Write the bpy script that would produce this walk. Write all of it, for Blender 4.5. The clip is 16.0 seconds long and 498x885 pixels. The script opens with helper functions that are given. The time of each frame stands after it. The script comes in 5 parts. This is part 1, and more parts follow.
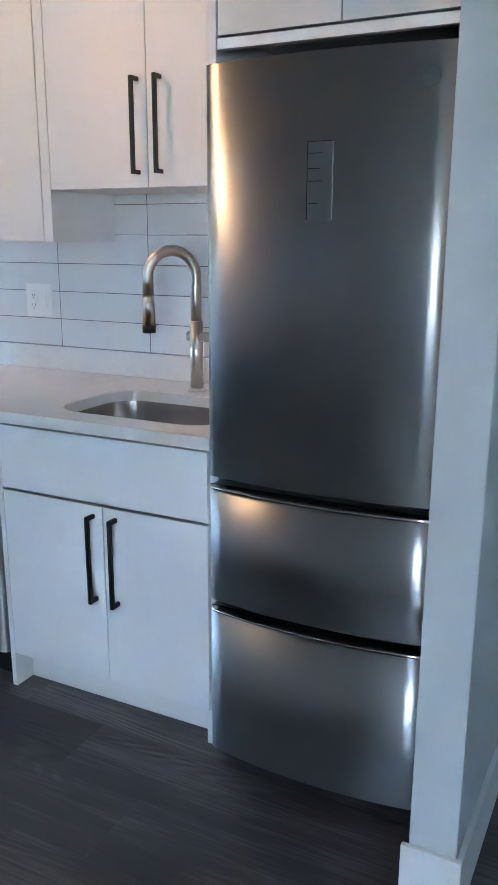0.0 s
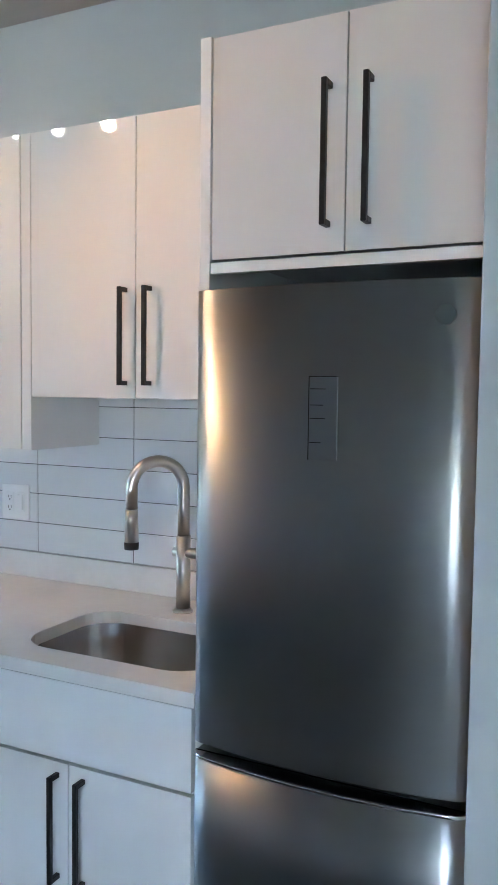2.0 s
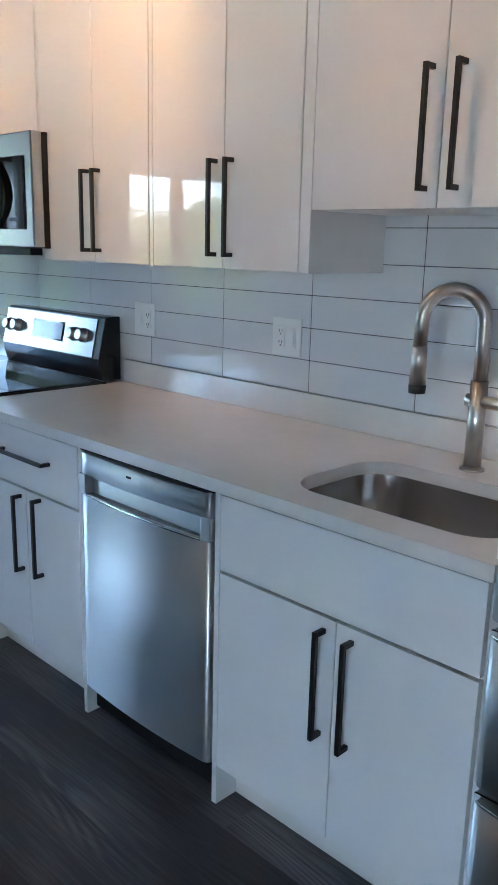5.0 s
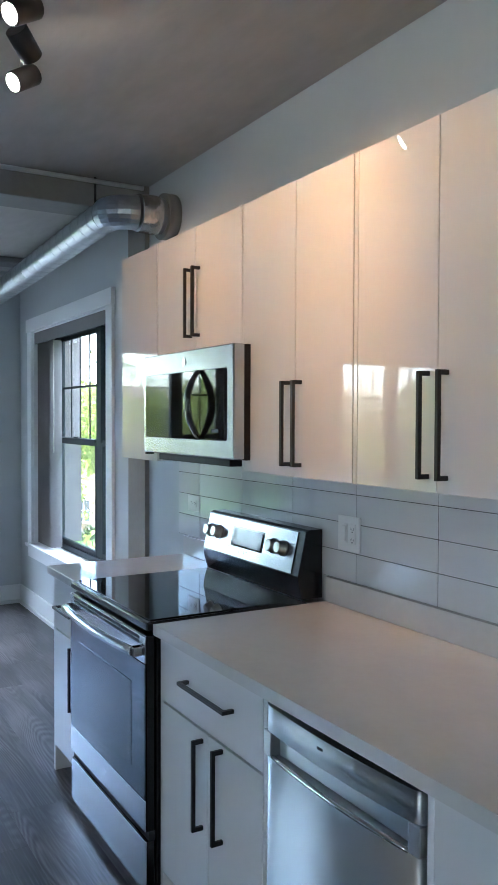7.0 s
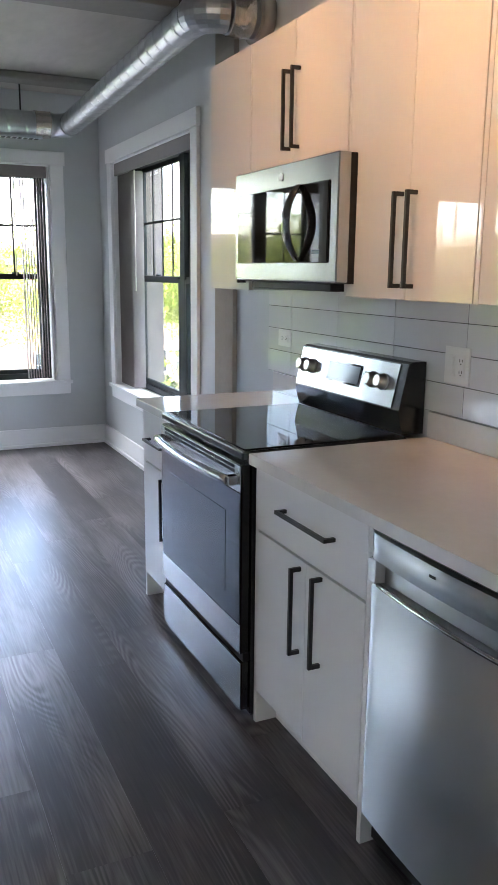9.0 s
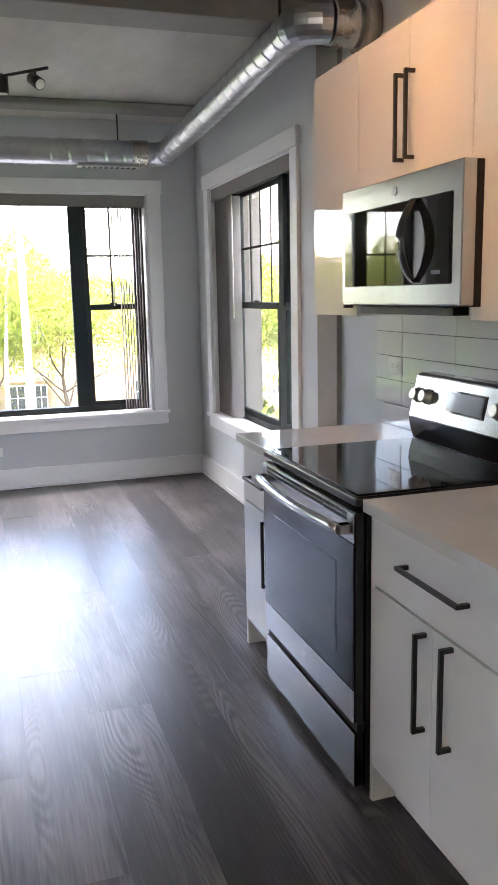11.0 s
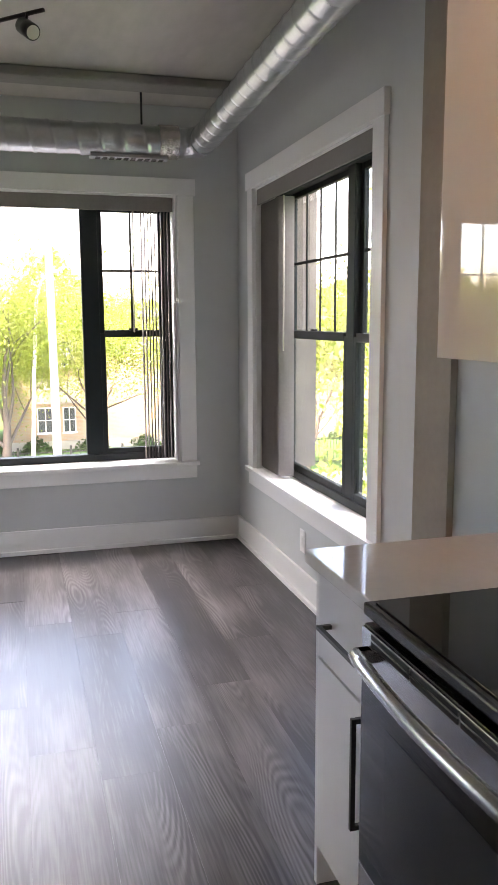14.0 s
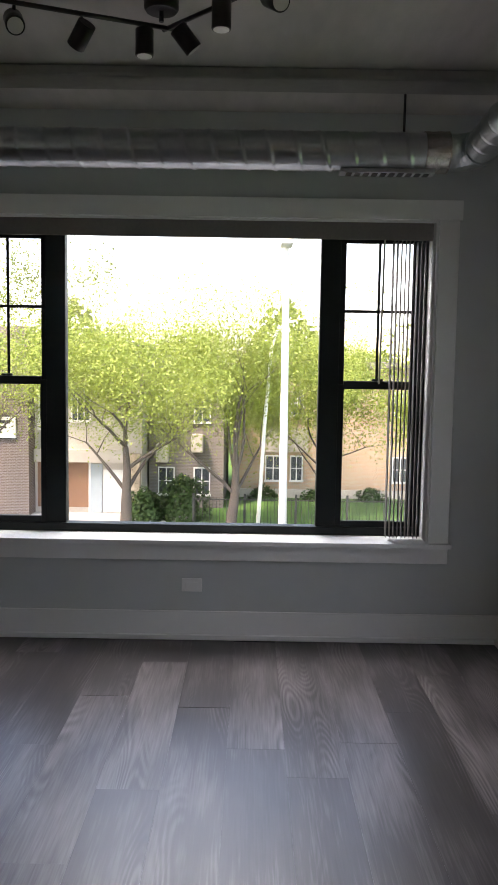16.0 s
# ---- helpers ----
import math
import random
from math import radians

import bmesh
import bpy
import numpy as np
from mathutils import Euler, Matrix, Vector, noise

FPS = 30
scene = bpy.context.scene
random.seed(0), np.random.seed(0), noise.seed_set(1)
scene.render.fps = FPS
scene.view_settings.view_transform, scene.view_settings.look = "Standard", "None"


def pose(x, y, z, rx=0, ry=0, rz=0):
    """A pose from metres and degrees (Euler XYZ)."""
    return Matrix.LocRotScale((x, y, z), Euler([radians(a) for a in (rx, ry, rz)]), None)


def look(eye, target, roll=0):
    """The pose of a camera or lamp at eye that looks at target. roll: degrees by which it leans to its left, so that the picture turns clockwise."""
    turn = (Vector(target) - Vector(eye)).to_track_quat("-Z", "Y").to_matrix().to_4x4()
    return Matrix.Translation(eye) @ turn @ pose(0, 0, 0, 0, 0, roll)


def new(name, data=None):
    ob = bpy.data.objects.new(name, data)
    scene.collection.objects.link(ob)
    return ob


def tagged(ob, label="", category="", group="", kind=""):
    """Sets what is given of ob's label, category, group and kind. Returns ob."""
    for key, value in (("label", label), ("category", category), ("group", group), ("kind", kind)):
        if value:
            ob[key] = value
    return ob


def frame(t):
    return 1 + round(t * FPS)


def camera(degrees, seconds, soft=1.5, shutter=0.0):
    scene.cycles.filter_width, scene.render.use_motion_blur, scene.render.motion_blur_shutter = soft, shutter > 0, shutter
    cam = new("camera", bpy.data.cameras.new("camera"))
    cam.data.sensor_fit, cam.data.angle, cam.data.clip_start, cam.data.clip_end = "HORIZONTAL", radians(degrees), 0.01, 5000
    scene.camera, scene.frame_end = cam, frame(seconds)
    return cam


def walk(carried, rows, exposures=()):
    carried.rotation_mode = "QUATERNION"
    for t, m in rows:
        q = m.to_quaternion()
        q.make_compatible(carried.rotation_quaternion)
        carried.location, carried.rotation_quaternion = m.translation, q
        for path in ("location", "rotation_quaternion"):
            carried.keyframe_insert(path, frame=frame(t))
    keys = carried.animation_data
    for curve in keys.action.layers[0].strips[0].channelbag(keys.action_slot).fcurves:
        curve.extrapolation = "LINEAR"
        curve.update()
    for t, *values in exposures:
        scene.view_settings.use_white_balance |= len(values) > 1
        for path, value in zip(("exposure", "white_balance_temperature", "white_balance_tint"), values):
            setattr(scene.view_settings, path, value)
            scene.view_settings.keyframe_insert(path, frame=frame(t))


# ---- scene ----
cam = camera(34.4, 16.0)
EXPOSURES = [(0.0, 5.15, 5350, 10), (1.5, 5.15, 5500, 9), (4.0, 4.85, 5300, 8), (7.0, 4.45, 5600, 9), (7.6, 4.45, 5650, 5),
             (9.0, 4.6, 6800, 17), (10.2, 4.6, 7050, 20), (12.5, 4.7, 8250, 25), (14.0, 4.3, 8150, 23),
             (15.0, 3.4, 7500, 16), (16.0, 2.95, 7700, 20)]
PATH = [
    (0, (-0.065, 0.145, 1.384), (-0.939, 1.874, 0.89), 0.2),
    (0.5, (-0.165, 0.296, 1.433), (-0.953, 2.091, 1.04), 0.6),
    (1, (-0.207, 0.349, 1.493), (-0.955, 2.183, 1.216), 0.8),
    (1.5, (-0.199, 0.348, 1.543), (-0.93, 2.207, 1.448), 0.4),
    (2, (-0.189, 0.371, 1.546), (-1.069, 2.162, 1.42), 0.7),
    (2.5, (-0.147, 0.413, 1.515), (-1.199, 2.09, 1.233), 1.8),
    (3, (-0.11, 0.418, 1.46), (-1.291, 1.97, 1.017), 2.4),
    (3.5, (-0.161, 0.44, 1.437), (-1.467, 1.865, 0.923), 1.5),
    (4, (-0.288, 0.492, 1.436), (-1.582, 1.924, 0.912), 1.4),
    (4.2, (-0.336, 0.502, 1.431), (-1.619, 1.944, 0.906), 1.6),
    (6.3, (-0.483, 0.773, 1.451), (-2.061, 1.968, 1.164), 0.1),
    (6.5, (-0.518, 0.792, 1.464), (-2.125, 1.958, 1.22), -0.1),
    (7, (-0.664, 0.825, 1.545), (-2.391, 1.832, 1.488), 0.2),
    (7.5, (-0.747, 0.825, 1.545), (-2.516, 1.756, 1.486), 0.6),
    (8, (-0.793, 0.809, 1.51), (-2.583, 1.684, 1.337), 1.1),
    (8.5, (-0.81, 0.817, 1.468), (-2.597, 1.657, 1.151), 0.8),
    (9, (-0.817, 0.82, 1.446), (-2.59, 1.647, 1.028), 0.6),
    (9.5, (-0.818, 0.813, 1.448), (-2.603, 1.602, 1.014), 0.7),
    (10, (-0.856, 0.805, 1.453), (-2.677, 1.532, 1.056), -0.0),
    (10.2, (-0.895, 0.813, 1.447), (-2.728, 1.511, 1.06), -0.5),
    (12.3, (-1.484, 1.036, 1.468), (-3.374, 1.588, 1.117), -0.5),
    (12.5, (-1.578, 1.058, 1.459), (-3.447, 1.681, 1.115), -0.7),
    (13, (-1.815, 1.104, 1.431), (-3.676, 1.745, 1.074), 0.4),
    (13.5, (-2.042, 1.13, 1.431), (-3.935, 1.669, 1.075), 1.7),
    (14, (-2.321, 1.165, 1.468), (-4.221, 1.709, 1.165), -0.3),
    (14.5, (-2.534, 1.178, 1.45), (-4.454, 1.664, 1.171), -0.4),
    (15, (-2.742, 1.213, 1.432), (-4.712, 1.427, 1.166), 1.8),
    (15.5, (-2.965, 1.233, 1.425), (-4.949, 1.253, 1.173), 1.8),
    (16, (-3.216, 1.212, 1.456), (-5.208, 1.209, 1.275), 0.9),
]
walk(cam, [(t, look(eye, target, roll)) for t, eye, target, roll in PATH], EXPOSURES)

# ---- world and lamps ----
world = bpy.data.worlds.new("world")
scene.world = world
world.use_nodes = True
wn = world.node_tree.nodes
sky = wn.new("ShaderNodeTexSky")
sky.sky_type, sky.sun_disc = "NISHITA", False
sky.sun_elevation, sky.sun_rotation = radians(48), radians(140)
sky.air_density, sky.dust_density, sky.ozone_density = 1.0, 1.5, 1.0
world.node_tree.links.new(sky.outputs[0], wn["Background"].inputs[0])
wn["Background"].inputs[1].default_value = 0.15
sun = new("sun", bpy.data.lights.new("sun", "SUN"))
sun.data.energy, sun.data.angle, sun.data.color = 2.0, radians(12), (1.0, 0.95, 0.88)
sun.matrix_world = look((0, 0, 30), (-14, 12, 0))
SPOT_WATTS = 0.95
# Area lamps added outside window openings to boost the sky's light indoors.
for sx, sy, sz, tx, ty, tz, w, h, watts in ((-8.55, 0.89, 3.05, -6.6, 0.89, 0.6, 2.5, 1.1, 18), (-6.2, 3.7, 3.05, -6.2, 1.9, 0.6, 1.6, 1.0, 8), (1.0, -3.99, 1.38, -1.2, 2.0, 1.1, 1.15, 1.65, 0.75)):
    sky_fill = new("sky_fill", bpy.data.lights.new("sky_fill", "AREA"))
    sky_fill.data.shape, sky_fill.data.size, sky_fill.data.size_y = "RECTANGLE", w, h
    sky_fill.data.energy, sky_fill.data.color = watts, (0.86, 0.93, 1.0)
    sky_fill.matrix_world = look((sx, sy, sz), (tx, ty, tz))

# ---- materials ----


def mat(name, color, rough=0.5, metal=0.0, var=0.0, scale=8.0, bump=0.0, bump_scale=60.0, coat=0.0, stretch=None, spec=0.5, rand=0.0):
    m = bpy.data.materials.new(name)
    m.use_nodes = True
    nt = m.node_tree
    n, l = nt.nodes, nt.links
    b = n["Principled BSDF"]
    b.inputs["Base Color"].default_value = (*color, 1)
    b.inputs["Roughness"].default_value = rough
    b.inputs["Metallic"].default_value = metal
    b.inputs["Coat Weight"].default_value = coat
    b.inputs["Specular IOR Level"].default_value = spec
    co = n.new("ShaderNodeTexCoord")
    mp = n.new("ShaderNodeMapping")
    mp.inputs["Scale"].default_value = stretch or (1, 1, 1)
    l.new(co.outputs["Object"], mp.inputs["Vector"])
    if var or rand:
        hi, lo = [tuple(min(1, c * (1 + s * var)) for c in color) for s in (1, -1)]
        t1, t2 = n.new("ShaderNodeTexNoise"), n.new("ShaderNodeTexNoise")
        t1.inputs["Scale"].default_value, t1.inputs["Detail"].default_value = scale, 6
        t2.inputs["Scale"].default_value, t2.inputs["Detail"].default_value = scale * 9, 4
        for t in (t1, t2):
            l.new(mp.outputs[0], t.inputs["Vector"])
        add = n.new("ShaderNodeMath")
        add.operation = "MULTIPLY_ADD"
        l.new(t2.outputs[0], add.inputs[0])
        add.inputs[1].default_value = 0.45
        l.new(t1.outputs[0], add.inputs[2])
        ramp = n.new("ShaderNodeValToRGB")
        ramp.color_ramp.elements[0].position, ramp.color_ramp.elements[1].position = 0.45, 0.98
        ramp.color_ramp.elements[0].color, ramp.color_ramp.elements[1].color = (*lo, 1), (*hi, 1)
        l.new(add.outputs[0], ramp.inputs[0])
        out = ramp.outputs[0]
        if rand:
            info = n.new("ShaderNodeObjectInfo")
            mr = n.new("ShaderNodeMapRange")
            mr.inputs[3].default_value, mr.inputs[4].default_value = 1 - rand, 1 + rand
            l.new(info.outputs["Random"], mr.inputs[0])
            mul = n.new("ShaderNodeVectorMath")
            mul.operation = "SCALE"
            l.new(out, mul.inputs[0])
            l.new(mr.outputs[0], mul.inputs["Scale"])
            out = mul.outputs[0]
        l.new(out, b.inputs["Base Color"])
        rr = n.new("ShaderNodeMapRange")
        rr.inputs[3].default_value, rr.inputs[4].default_value = max(0.02, rough * 0.8), min(1, rough * 1.2)
        l.new(t1.outputs[0], rr.inputs[0])
        l.new(rr.outputs[0], b.inputs["Roughness"])
    if bump:
        t3, bp = n.new("ShaderNodeTexNoise"), n.new("ShaderNodeBump")
        t3.inputs["Scale"].default_value, t3.inputs["Detail"].default_value = bump_scale, 4
        l.new(mp.outputs[0], t3.inputs["Vector"])
        l.new(t3.outputs[0], bp.inputs["Height"])
        bp.inputs["Strength"].default_value, bp.inputs["Distance"].default_value = bump, 0.004
        l.new(bp.outputs[0], b.inputs["Normal"])
    return m


def emit_mat(name, color, strength):
    m = mat(name, color)
    b = m.node_tree.nodes["Principled BSDF"]
    b.inputs["Emission Color"].default_value, b.inputs["Emission Strength"].default_value = (*color, 1), strength
    return m


def brushed(name, color, rough, stretch=0.6, ripple=0.0):
    """Brushed steel: highlights drawn out upright, fine brush lines, and slow upright ripples in the sheet."""
    m = mat(name, color, rough, 1.0)
    n, l = m.node_tree.nodes, m.node_tree.links
    b = n["Principled BSDF"]
    lines = n.new("ShaderNodeMapping")
    lines.inputs["Scale"].default_value = (2.0, 2.0, 260.0)
    l.new(n["Texture Coordinate"].outputs["Object"], lines.inputs["Vector"])
    t = n.new("ShaderNodeTexNoise")
    t.inputs["Scale"].default_value, t.inputs["Detail"].default_value = 1.2, 2
    l.new(lines.outputs[0], t.inputs["Vector"])
    mr = n.new("ShaderNodeMapRange")
    mr.inputs[3].default_value, mr.inputs[4].default_value = rough * 0.96, rough * 1.04
    l.new(t.outputs[0], mr.inputs[0])
    l.new(mr.outputs[0], b.inputs["Roughness"])
    tg = n.new("ShaderNodeCombineXYZ")
    tg.inputs[2].default_value = 1.0
    l.new(tg.outputs[0], b.inputs["Tangent"])
    b.inputs["Anisotropic"].default_value = stretch
    if ripple:
        folds = n.new("ShaderNodeMapping")
        folds.inputs["Scale"].default_value = (9.0, 1.0, 0.5)
        l.new(n["Texture Coordinate"].outputs["Object"], folds.inputs["Vector"])
        w = n.new("ShaderNodeTexNoise")
        w.inputs["Scale"].default_value, w.inputs["Detail"].default_value = 1.0, 2
        l.new(folds.outputs[0], w.inputs["Vector"])
        bp = n.new("ShaderNodeBump")
        bp.inputs["Strength"].default_value, bp.inputs["Distance"].default_value = ripple, 0.01
        l.new(w.outputs[0], bp.inputs["Height"])
        l.new(bp.outputs[0], b.inputs["Normal"])
    return m


def pane_mat(name):
    m = mat(name, (1.0, 1.0, 1.0), 0.0)
    b = m.node_tree.nodes["Principled BSDF"]
    b.inputs["Transmission Weight"].default_value, b.inputs["IOR"].default_value = 1.0, 1.45
    return m


def wood_mat():
    """Dark grey-brown vinyl planks: long streaks, blotches, cathedral rings here and there, a tone for each plank."""
    m = mat("plank_vinyl", (0.05, 0.045, 0.047), 0.32, spec=0.6)
    n, l = m.node_tree.nodes, m.node_tree.links
    b = n["Principled BSDF"]
    info = n.new("ShaderNodeObjectInfo")
    seed = n.new("ShaderNodeMath")
    seed.operation = "MULTIPLY"
    seed.inputs[1].default_value = 60.0
    l.new(info.outputs["Random"], seed.inputs[0])

    def noise(sx, sy, detail, rough=0.5):
        mp, t = n.new("ShaderNodeMapping"), n.new("ShaderNodeTexNoise")
        t.noise_dimensions = "4D"
        mp.inputs["Scale"].default_value = (sx, sy, 1.0)
        l.new(n["Texture Coordinate"].outputs["Object"], mp.inputs["Vector"])
        l.new(mp.outputs[0], t.inputs["Vector"])
        l.new(seed.outputs[0], t.inputs["W"])
        t.inputs["Scale"].default_value, t.inputs["Detail"].default_value, t.inputs["Roughness"].default_value = 1.0, detail, rough
        return t.outputs["Fac"]

    def calc(op, p, q, r=None):
        o = n.new("ShaderNodeMath")
        o.operation = op
        for i, v in enumerate((p, q, r)):
            if v is None:
                continue
            if isinstance(v, (int, float)):
                o.inputs[i].default_value = v
            else:
                l.new(v, o.inputs[i])
        return o.outputs[0]

    streak, blotch, fine = noise(1.6, 13.0, 4), noise(1.7, 5.5, 2), noise(6.0, 150.0, 2)
    field, where = noise(0.9, 5.5, 0.4), noise(1.0, 9.0, 1)
    ring = calc("SINE", calc("MULTIPLY", field, 210.0), 0.0)
    gate = n.new("ShaderNodeMapRange")
    gate.inputs[1].default_value, gate.inputs[2].default_value = 0.53, 0.66
    l.new(where, gate.inputs[0])
    ring = calc("MULTIPLY", ring, gate.outputs[0])
    value = calc("MULTIPLY_ADD", streak, 0.26, calc("MULTIPLY", blotch, 0.34))
    value = calc("MULTIPLY_ADD", fine, 0.22, value)
    value = calc("MULTIPLY_ADD", ring, 0.055, value)
    value = calc("MULTIPLY_ADD", info.outputs["Random"], 0.09, value)
    ramp = n.new("ShaderNodeValToRGB")
    e = ramp.color_ramp.elements
    e[0].position, e[0].color = 0.25, (0.008, 0.007, 0.0073, 1)
    e[1].position, e[1].color = 0.64, (0.20, 0.18, 0.186, 1)
    mid = e.new(0.43)
    mid.color = (0.041, 0.036, 0.038, 1)
    l.new(value, ramp.inputs[0])
    l.new(ramp.outputs[0], b.inputs["Base Color"])
    bp = n.new("ShaderNodeBump")
    bp.inputs["Strength"].default_value, bp.inputs["Distance"].default_value = 0.06, 0.002
    l.new(fine, bp.inputs["Height"])
    l.new(bp.outputs[0], b.inputs["Normal"])
    gloss = calc("MULTIPLY_ADD", info.outputs["Random"], 0.05, calc("MULTIPLY_ADD", blotch, 0.05, 0.285))
    l.new(gloss, b.inputs["Roughness"])
    return m


def brick_mat(name, c1, c2, mortar, size=1.0):
    m = mat(name, c1, 0.85)
    n, l = m.node_tree.nodes, m.node_tree.links
    br = n.new("ShaderNodeTexBrick")
    br.inputs["Color1"].default_value, br.inputs["Color2"].default_value, br.inputs["Mortar"].default_value = (*c1, 1), (*c2, 1), (*mortar, 1)
    br.inputs["Scale"].default_value = 1.0
    br.inputs["Mortar Size"].default_value = 0.012
    br.inputs["Brick Width"].default_value, br.inputs["Row Height"].default_value = 0.23 * size, 0.078 * size
    sw = n.new("ShaderNodeMapping")
    sw.inputs["Rotation"].default_value = (radians(90), 0, radians(90))
    sep, comb = n.new("ShaderNodeSeparateXYZ"), n.new("ShaderNodeCombineXYZ")
    l.new(n["Texture Coordinate"].outputs["Object"], sep.inputs[0])
    l.new(sep.outputs[1], comb.inputs[0])
    l.new(sep.outputs[2], comb.inputs[1])
    l.new(comb.outputs[0], br.inputs["Vector"])
    l.new(br.outputs[0], n["Principled BSDF"].inputs["Base Color"])
    return m


def leaf_mat(name, c1, c2):
    m = mat(name, c1, 0.6)
    n, l = m.node_tree.nodes, m.node_tree.links
    g = n.new("ShaderNodeNewGeometry")
    r = n.new("ShaderNodeValToRGB")
    r.color_ramp.elements[0].color, r.color_ramp.elements[1].color = (*c1, 1), (*c2, 1)
    l.new(g.outputs["Random Per Island"], r.inputs[0])
    b = n["Principled BSDF"]
    l.new(r.outputs[0], b.inputs["Base Color"])
    tl, mx = n.new("ShaderNodeBsdfTranslucent"), n.new("ShaderNodeMixShader")
    l.new(r.outputs[0], tl.inputs[0])
    mx.inputs[0].default_value = 0.4
    l.new(b.outputs[0], mx.inputs[1])
    l.new(tl.outputs[0], mx.inputs[2])
    l.new(mx.outputs[0], n["Material Output"].inputs[0])
    return m


M_WALL = mat("wall_paint", (0.53, 0.56, 0.565), 0.6, var=0.03, scale=1.5, bump=0.08, bump_scale=180)
M_TRIM = mat("trim_paint", (0.78, 0.79, 0.79), 0.35, var=0.02, scale=3, bump=0.03)
M_CONC = mat("ceiling_concrete", (0.43, 0.41, 0.39), 0.85, var=0.16, scale=1.1, bump=0.5, bump_scale=14, stretch=(0.6, 1.6, 1))
M_BEAM = mat("beam_paint", (0.27, 0.265, 0.25), 0.75, var=0.12, scale=3, bump=0.25, bump_scale=25)
M_RAW = mat("raw_column", (0.30, 0.275, 0.235), 0.8, var=0.1, scale=4, bump=0.2, bump_scale=30)
M_FLOOR = wood_mat()
M_SUB = mat("floor_base", (0.03, 0.028, 0.028), 0.8)
M_GLOSS = mat("gloss_door", (0.72, 0.71, 0.69), 0.02, var=0.012, scale=1.0, bump=0.006, bump_scale=7, coat=0.4)
M_GLOSS.node_tree.nodes["Principled BSDF"].inputs["Coat Roughness"].default_value = 0.015
M_SATIN = mat("cabinet_white", (0.80, 0.80, 0.80), 0.22, var=0.012, scale=2.0, bump=0.015, bump_scale=12)
M_SIDE = mat("cabinet_side", (0.74, 0.73, 0.71), 0.4, var=0.02, scale=3)
M_QUARTZ = mat("quartz", (0.72, 0.715, 0.70), 0.09, var=0.05, scale=5, bump=0.01, coat=0.2)
M_TILE = mat("glazed_tile", (0.70, 0.71, 0.72), 0.08, var=0.015, scale=4, bump=0.03, bump_scale=7, rand=0.02)
M_GROUT = mat("grout", (0.09, 0.09, 0.095), 0.9)
M_BLACK = mat("black_handle", (0.012, 0.012, 0.013), 0.34, var=0.2, scale=30)
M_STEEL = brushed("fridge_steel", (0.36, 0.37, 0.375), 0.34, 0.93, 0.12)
M_STEELV = brushed("dishwasher_steel", (0.62, 0.62, 0.63), 0.42, 0.975, 0.15)
M_STEELH = brushed("range_steel", (0.56, 0.555, 0.55), 0.24, 0.6)
M_SINK = brushed("sink_steel", (0.45, 0.43, 0.41), 0.24, 0.5)
M_NICKEL = mat("brushed_nickel", (0.48, 0.46, 0.43), 0.3, 1.0)
# Chrome darkened in colour to carry the dark surroundings the handle reflects.
M_DARKREFL = mat("chrome_dark_reflection", (0.16, 0.155, 0.15), 0.12, 1.0)
M_CHROME = mat("chrome", (0.75, 0.74, 0.73), 0.1, 1.0)
M_BGLASS = mat("black_glass", (0.008, 0.008, 0.009), 0.03, spec=0.6)
M_ENAMEL = mat("black_enamel", (0.012, 0.012, 0.013), 0.2)
M_DARK = mat("dark_gap", (0.008, 0.008, 0.009), 0.55)
M_OVEN = mat("oven_window", (0.035, 0.037, 0.04), 0.08)
M_LCD = mat("display_glass", (0.16, 0.2, 0.25), 0.08)
M_DUCT = mat("galvanised", (0.50, 0.53, 0.55), 0.3, 1.0, var=0.12, scale=5)
M_FOIL = mat("foil_tape", (0.66, 0.62, 0.58), 0.22, 1.0, var=0.15, scale=30, bump=0.9, bump_scale=45)
M_FRAME = mat("window_black", (0.011, 0.015, 0.016), 0.55, var=0.15, scale=10, spec=0.25)
M_PANE = pane_mat("window_glass")
M_BLIND = mat("blind_fabric", (0.20, 0.185, 0.18), 0.7, var=0.08, scale=60, bump=0.1)
M_SHEER = mat("blind_edge", (0.5, 0.47, 0.42), 0.5)
M_PLATE = mat("switch_plate", (0.8, 0.8, 0.79), 0.3)
M_TRACK = mat("track_black", (0.02, 0.018, 0.017), 0.42, var=0.15, scale=20)
M_LAMPON = emit_mat("lamp_on", (1.0, 0.85, 0.66), 6.0)
M_LAMPOFF = mat("lamp_lens", (0.75, 0.74, 0.7), 0.25)
M_RUBBER = mat("black_rubber", (0.015, 0.015, 0.015), 0.6)

# ---- mesh helpers ----


def box(bm, x0, x1, y0, y1, z0, z1, bevel=0.0, seg=2):
    vs = [bm.verts.new((x, y, z)) for x in (x0, x1) for y in (y0, y1) for z in (z0, z1)]
    idx = ((0, 1, 3, 2), (4, 6, 7, 5), (0, 4, 5, 1), (2, 3, 7, 6), (0, 2, 6, 4), (1, 5, 7, 3))
    fs = [bm.faces.new([vs[i] for i in f]) for f in idx]
    if bevel:
        es = {e for f in fs for e in f.edges}
        bmesh.ops.bevel(bm, geom=list(es), offset=bevel, segments=seg, affect="EDGES", profile=0.5)
    return bm


def boxes(*specs, bevel=0.0):
    bm = bmesh.new()
    for s in specs:
        box(bm, *s, bevel=bevel)
    return bm


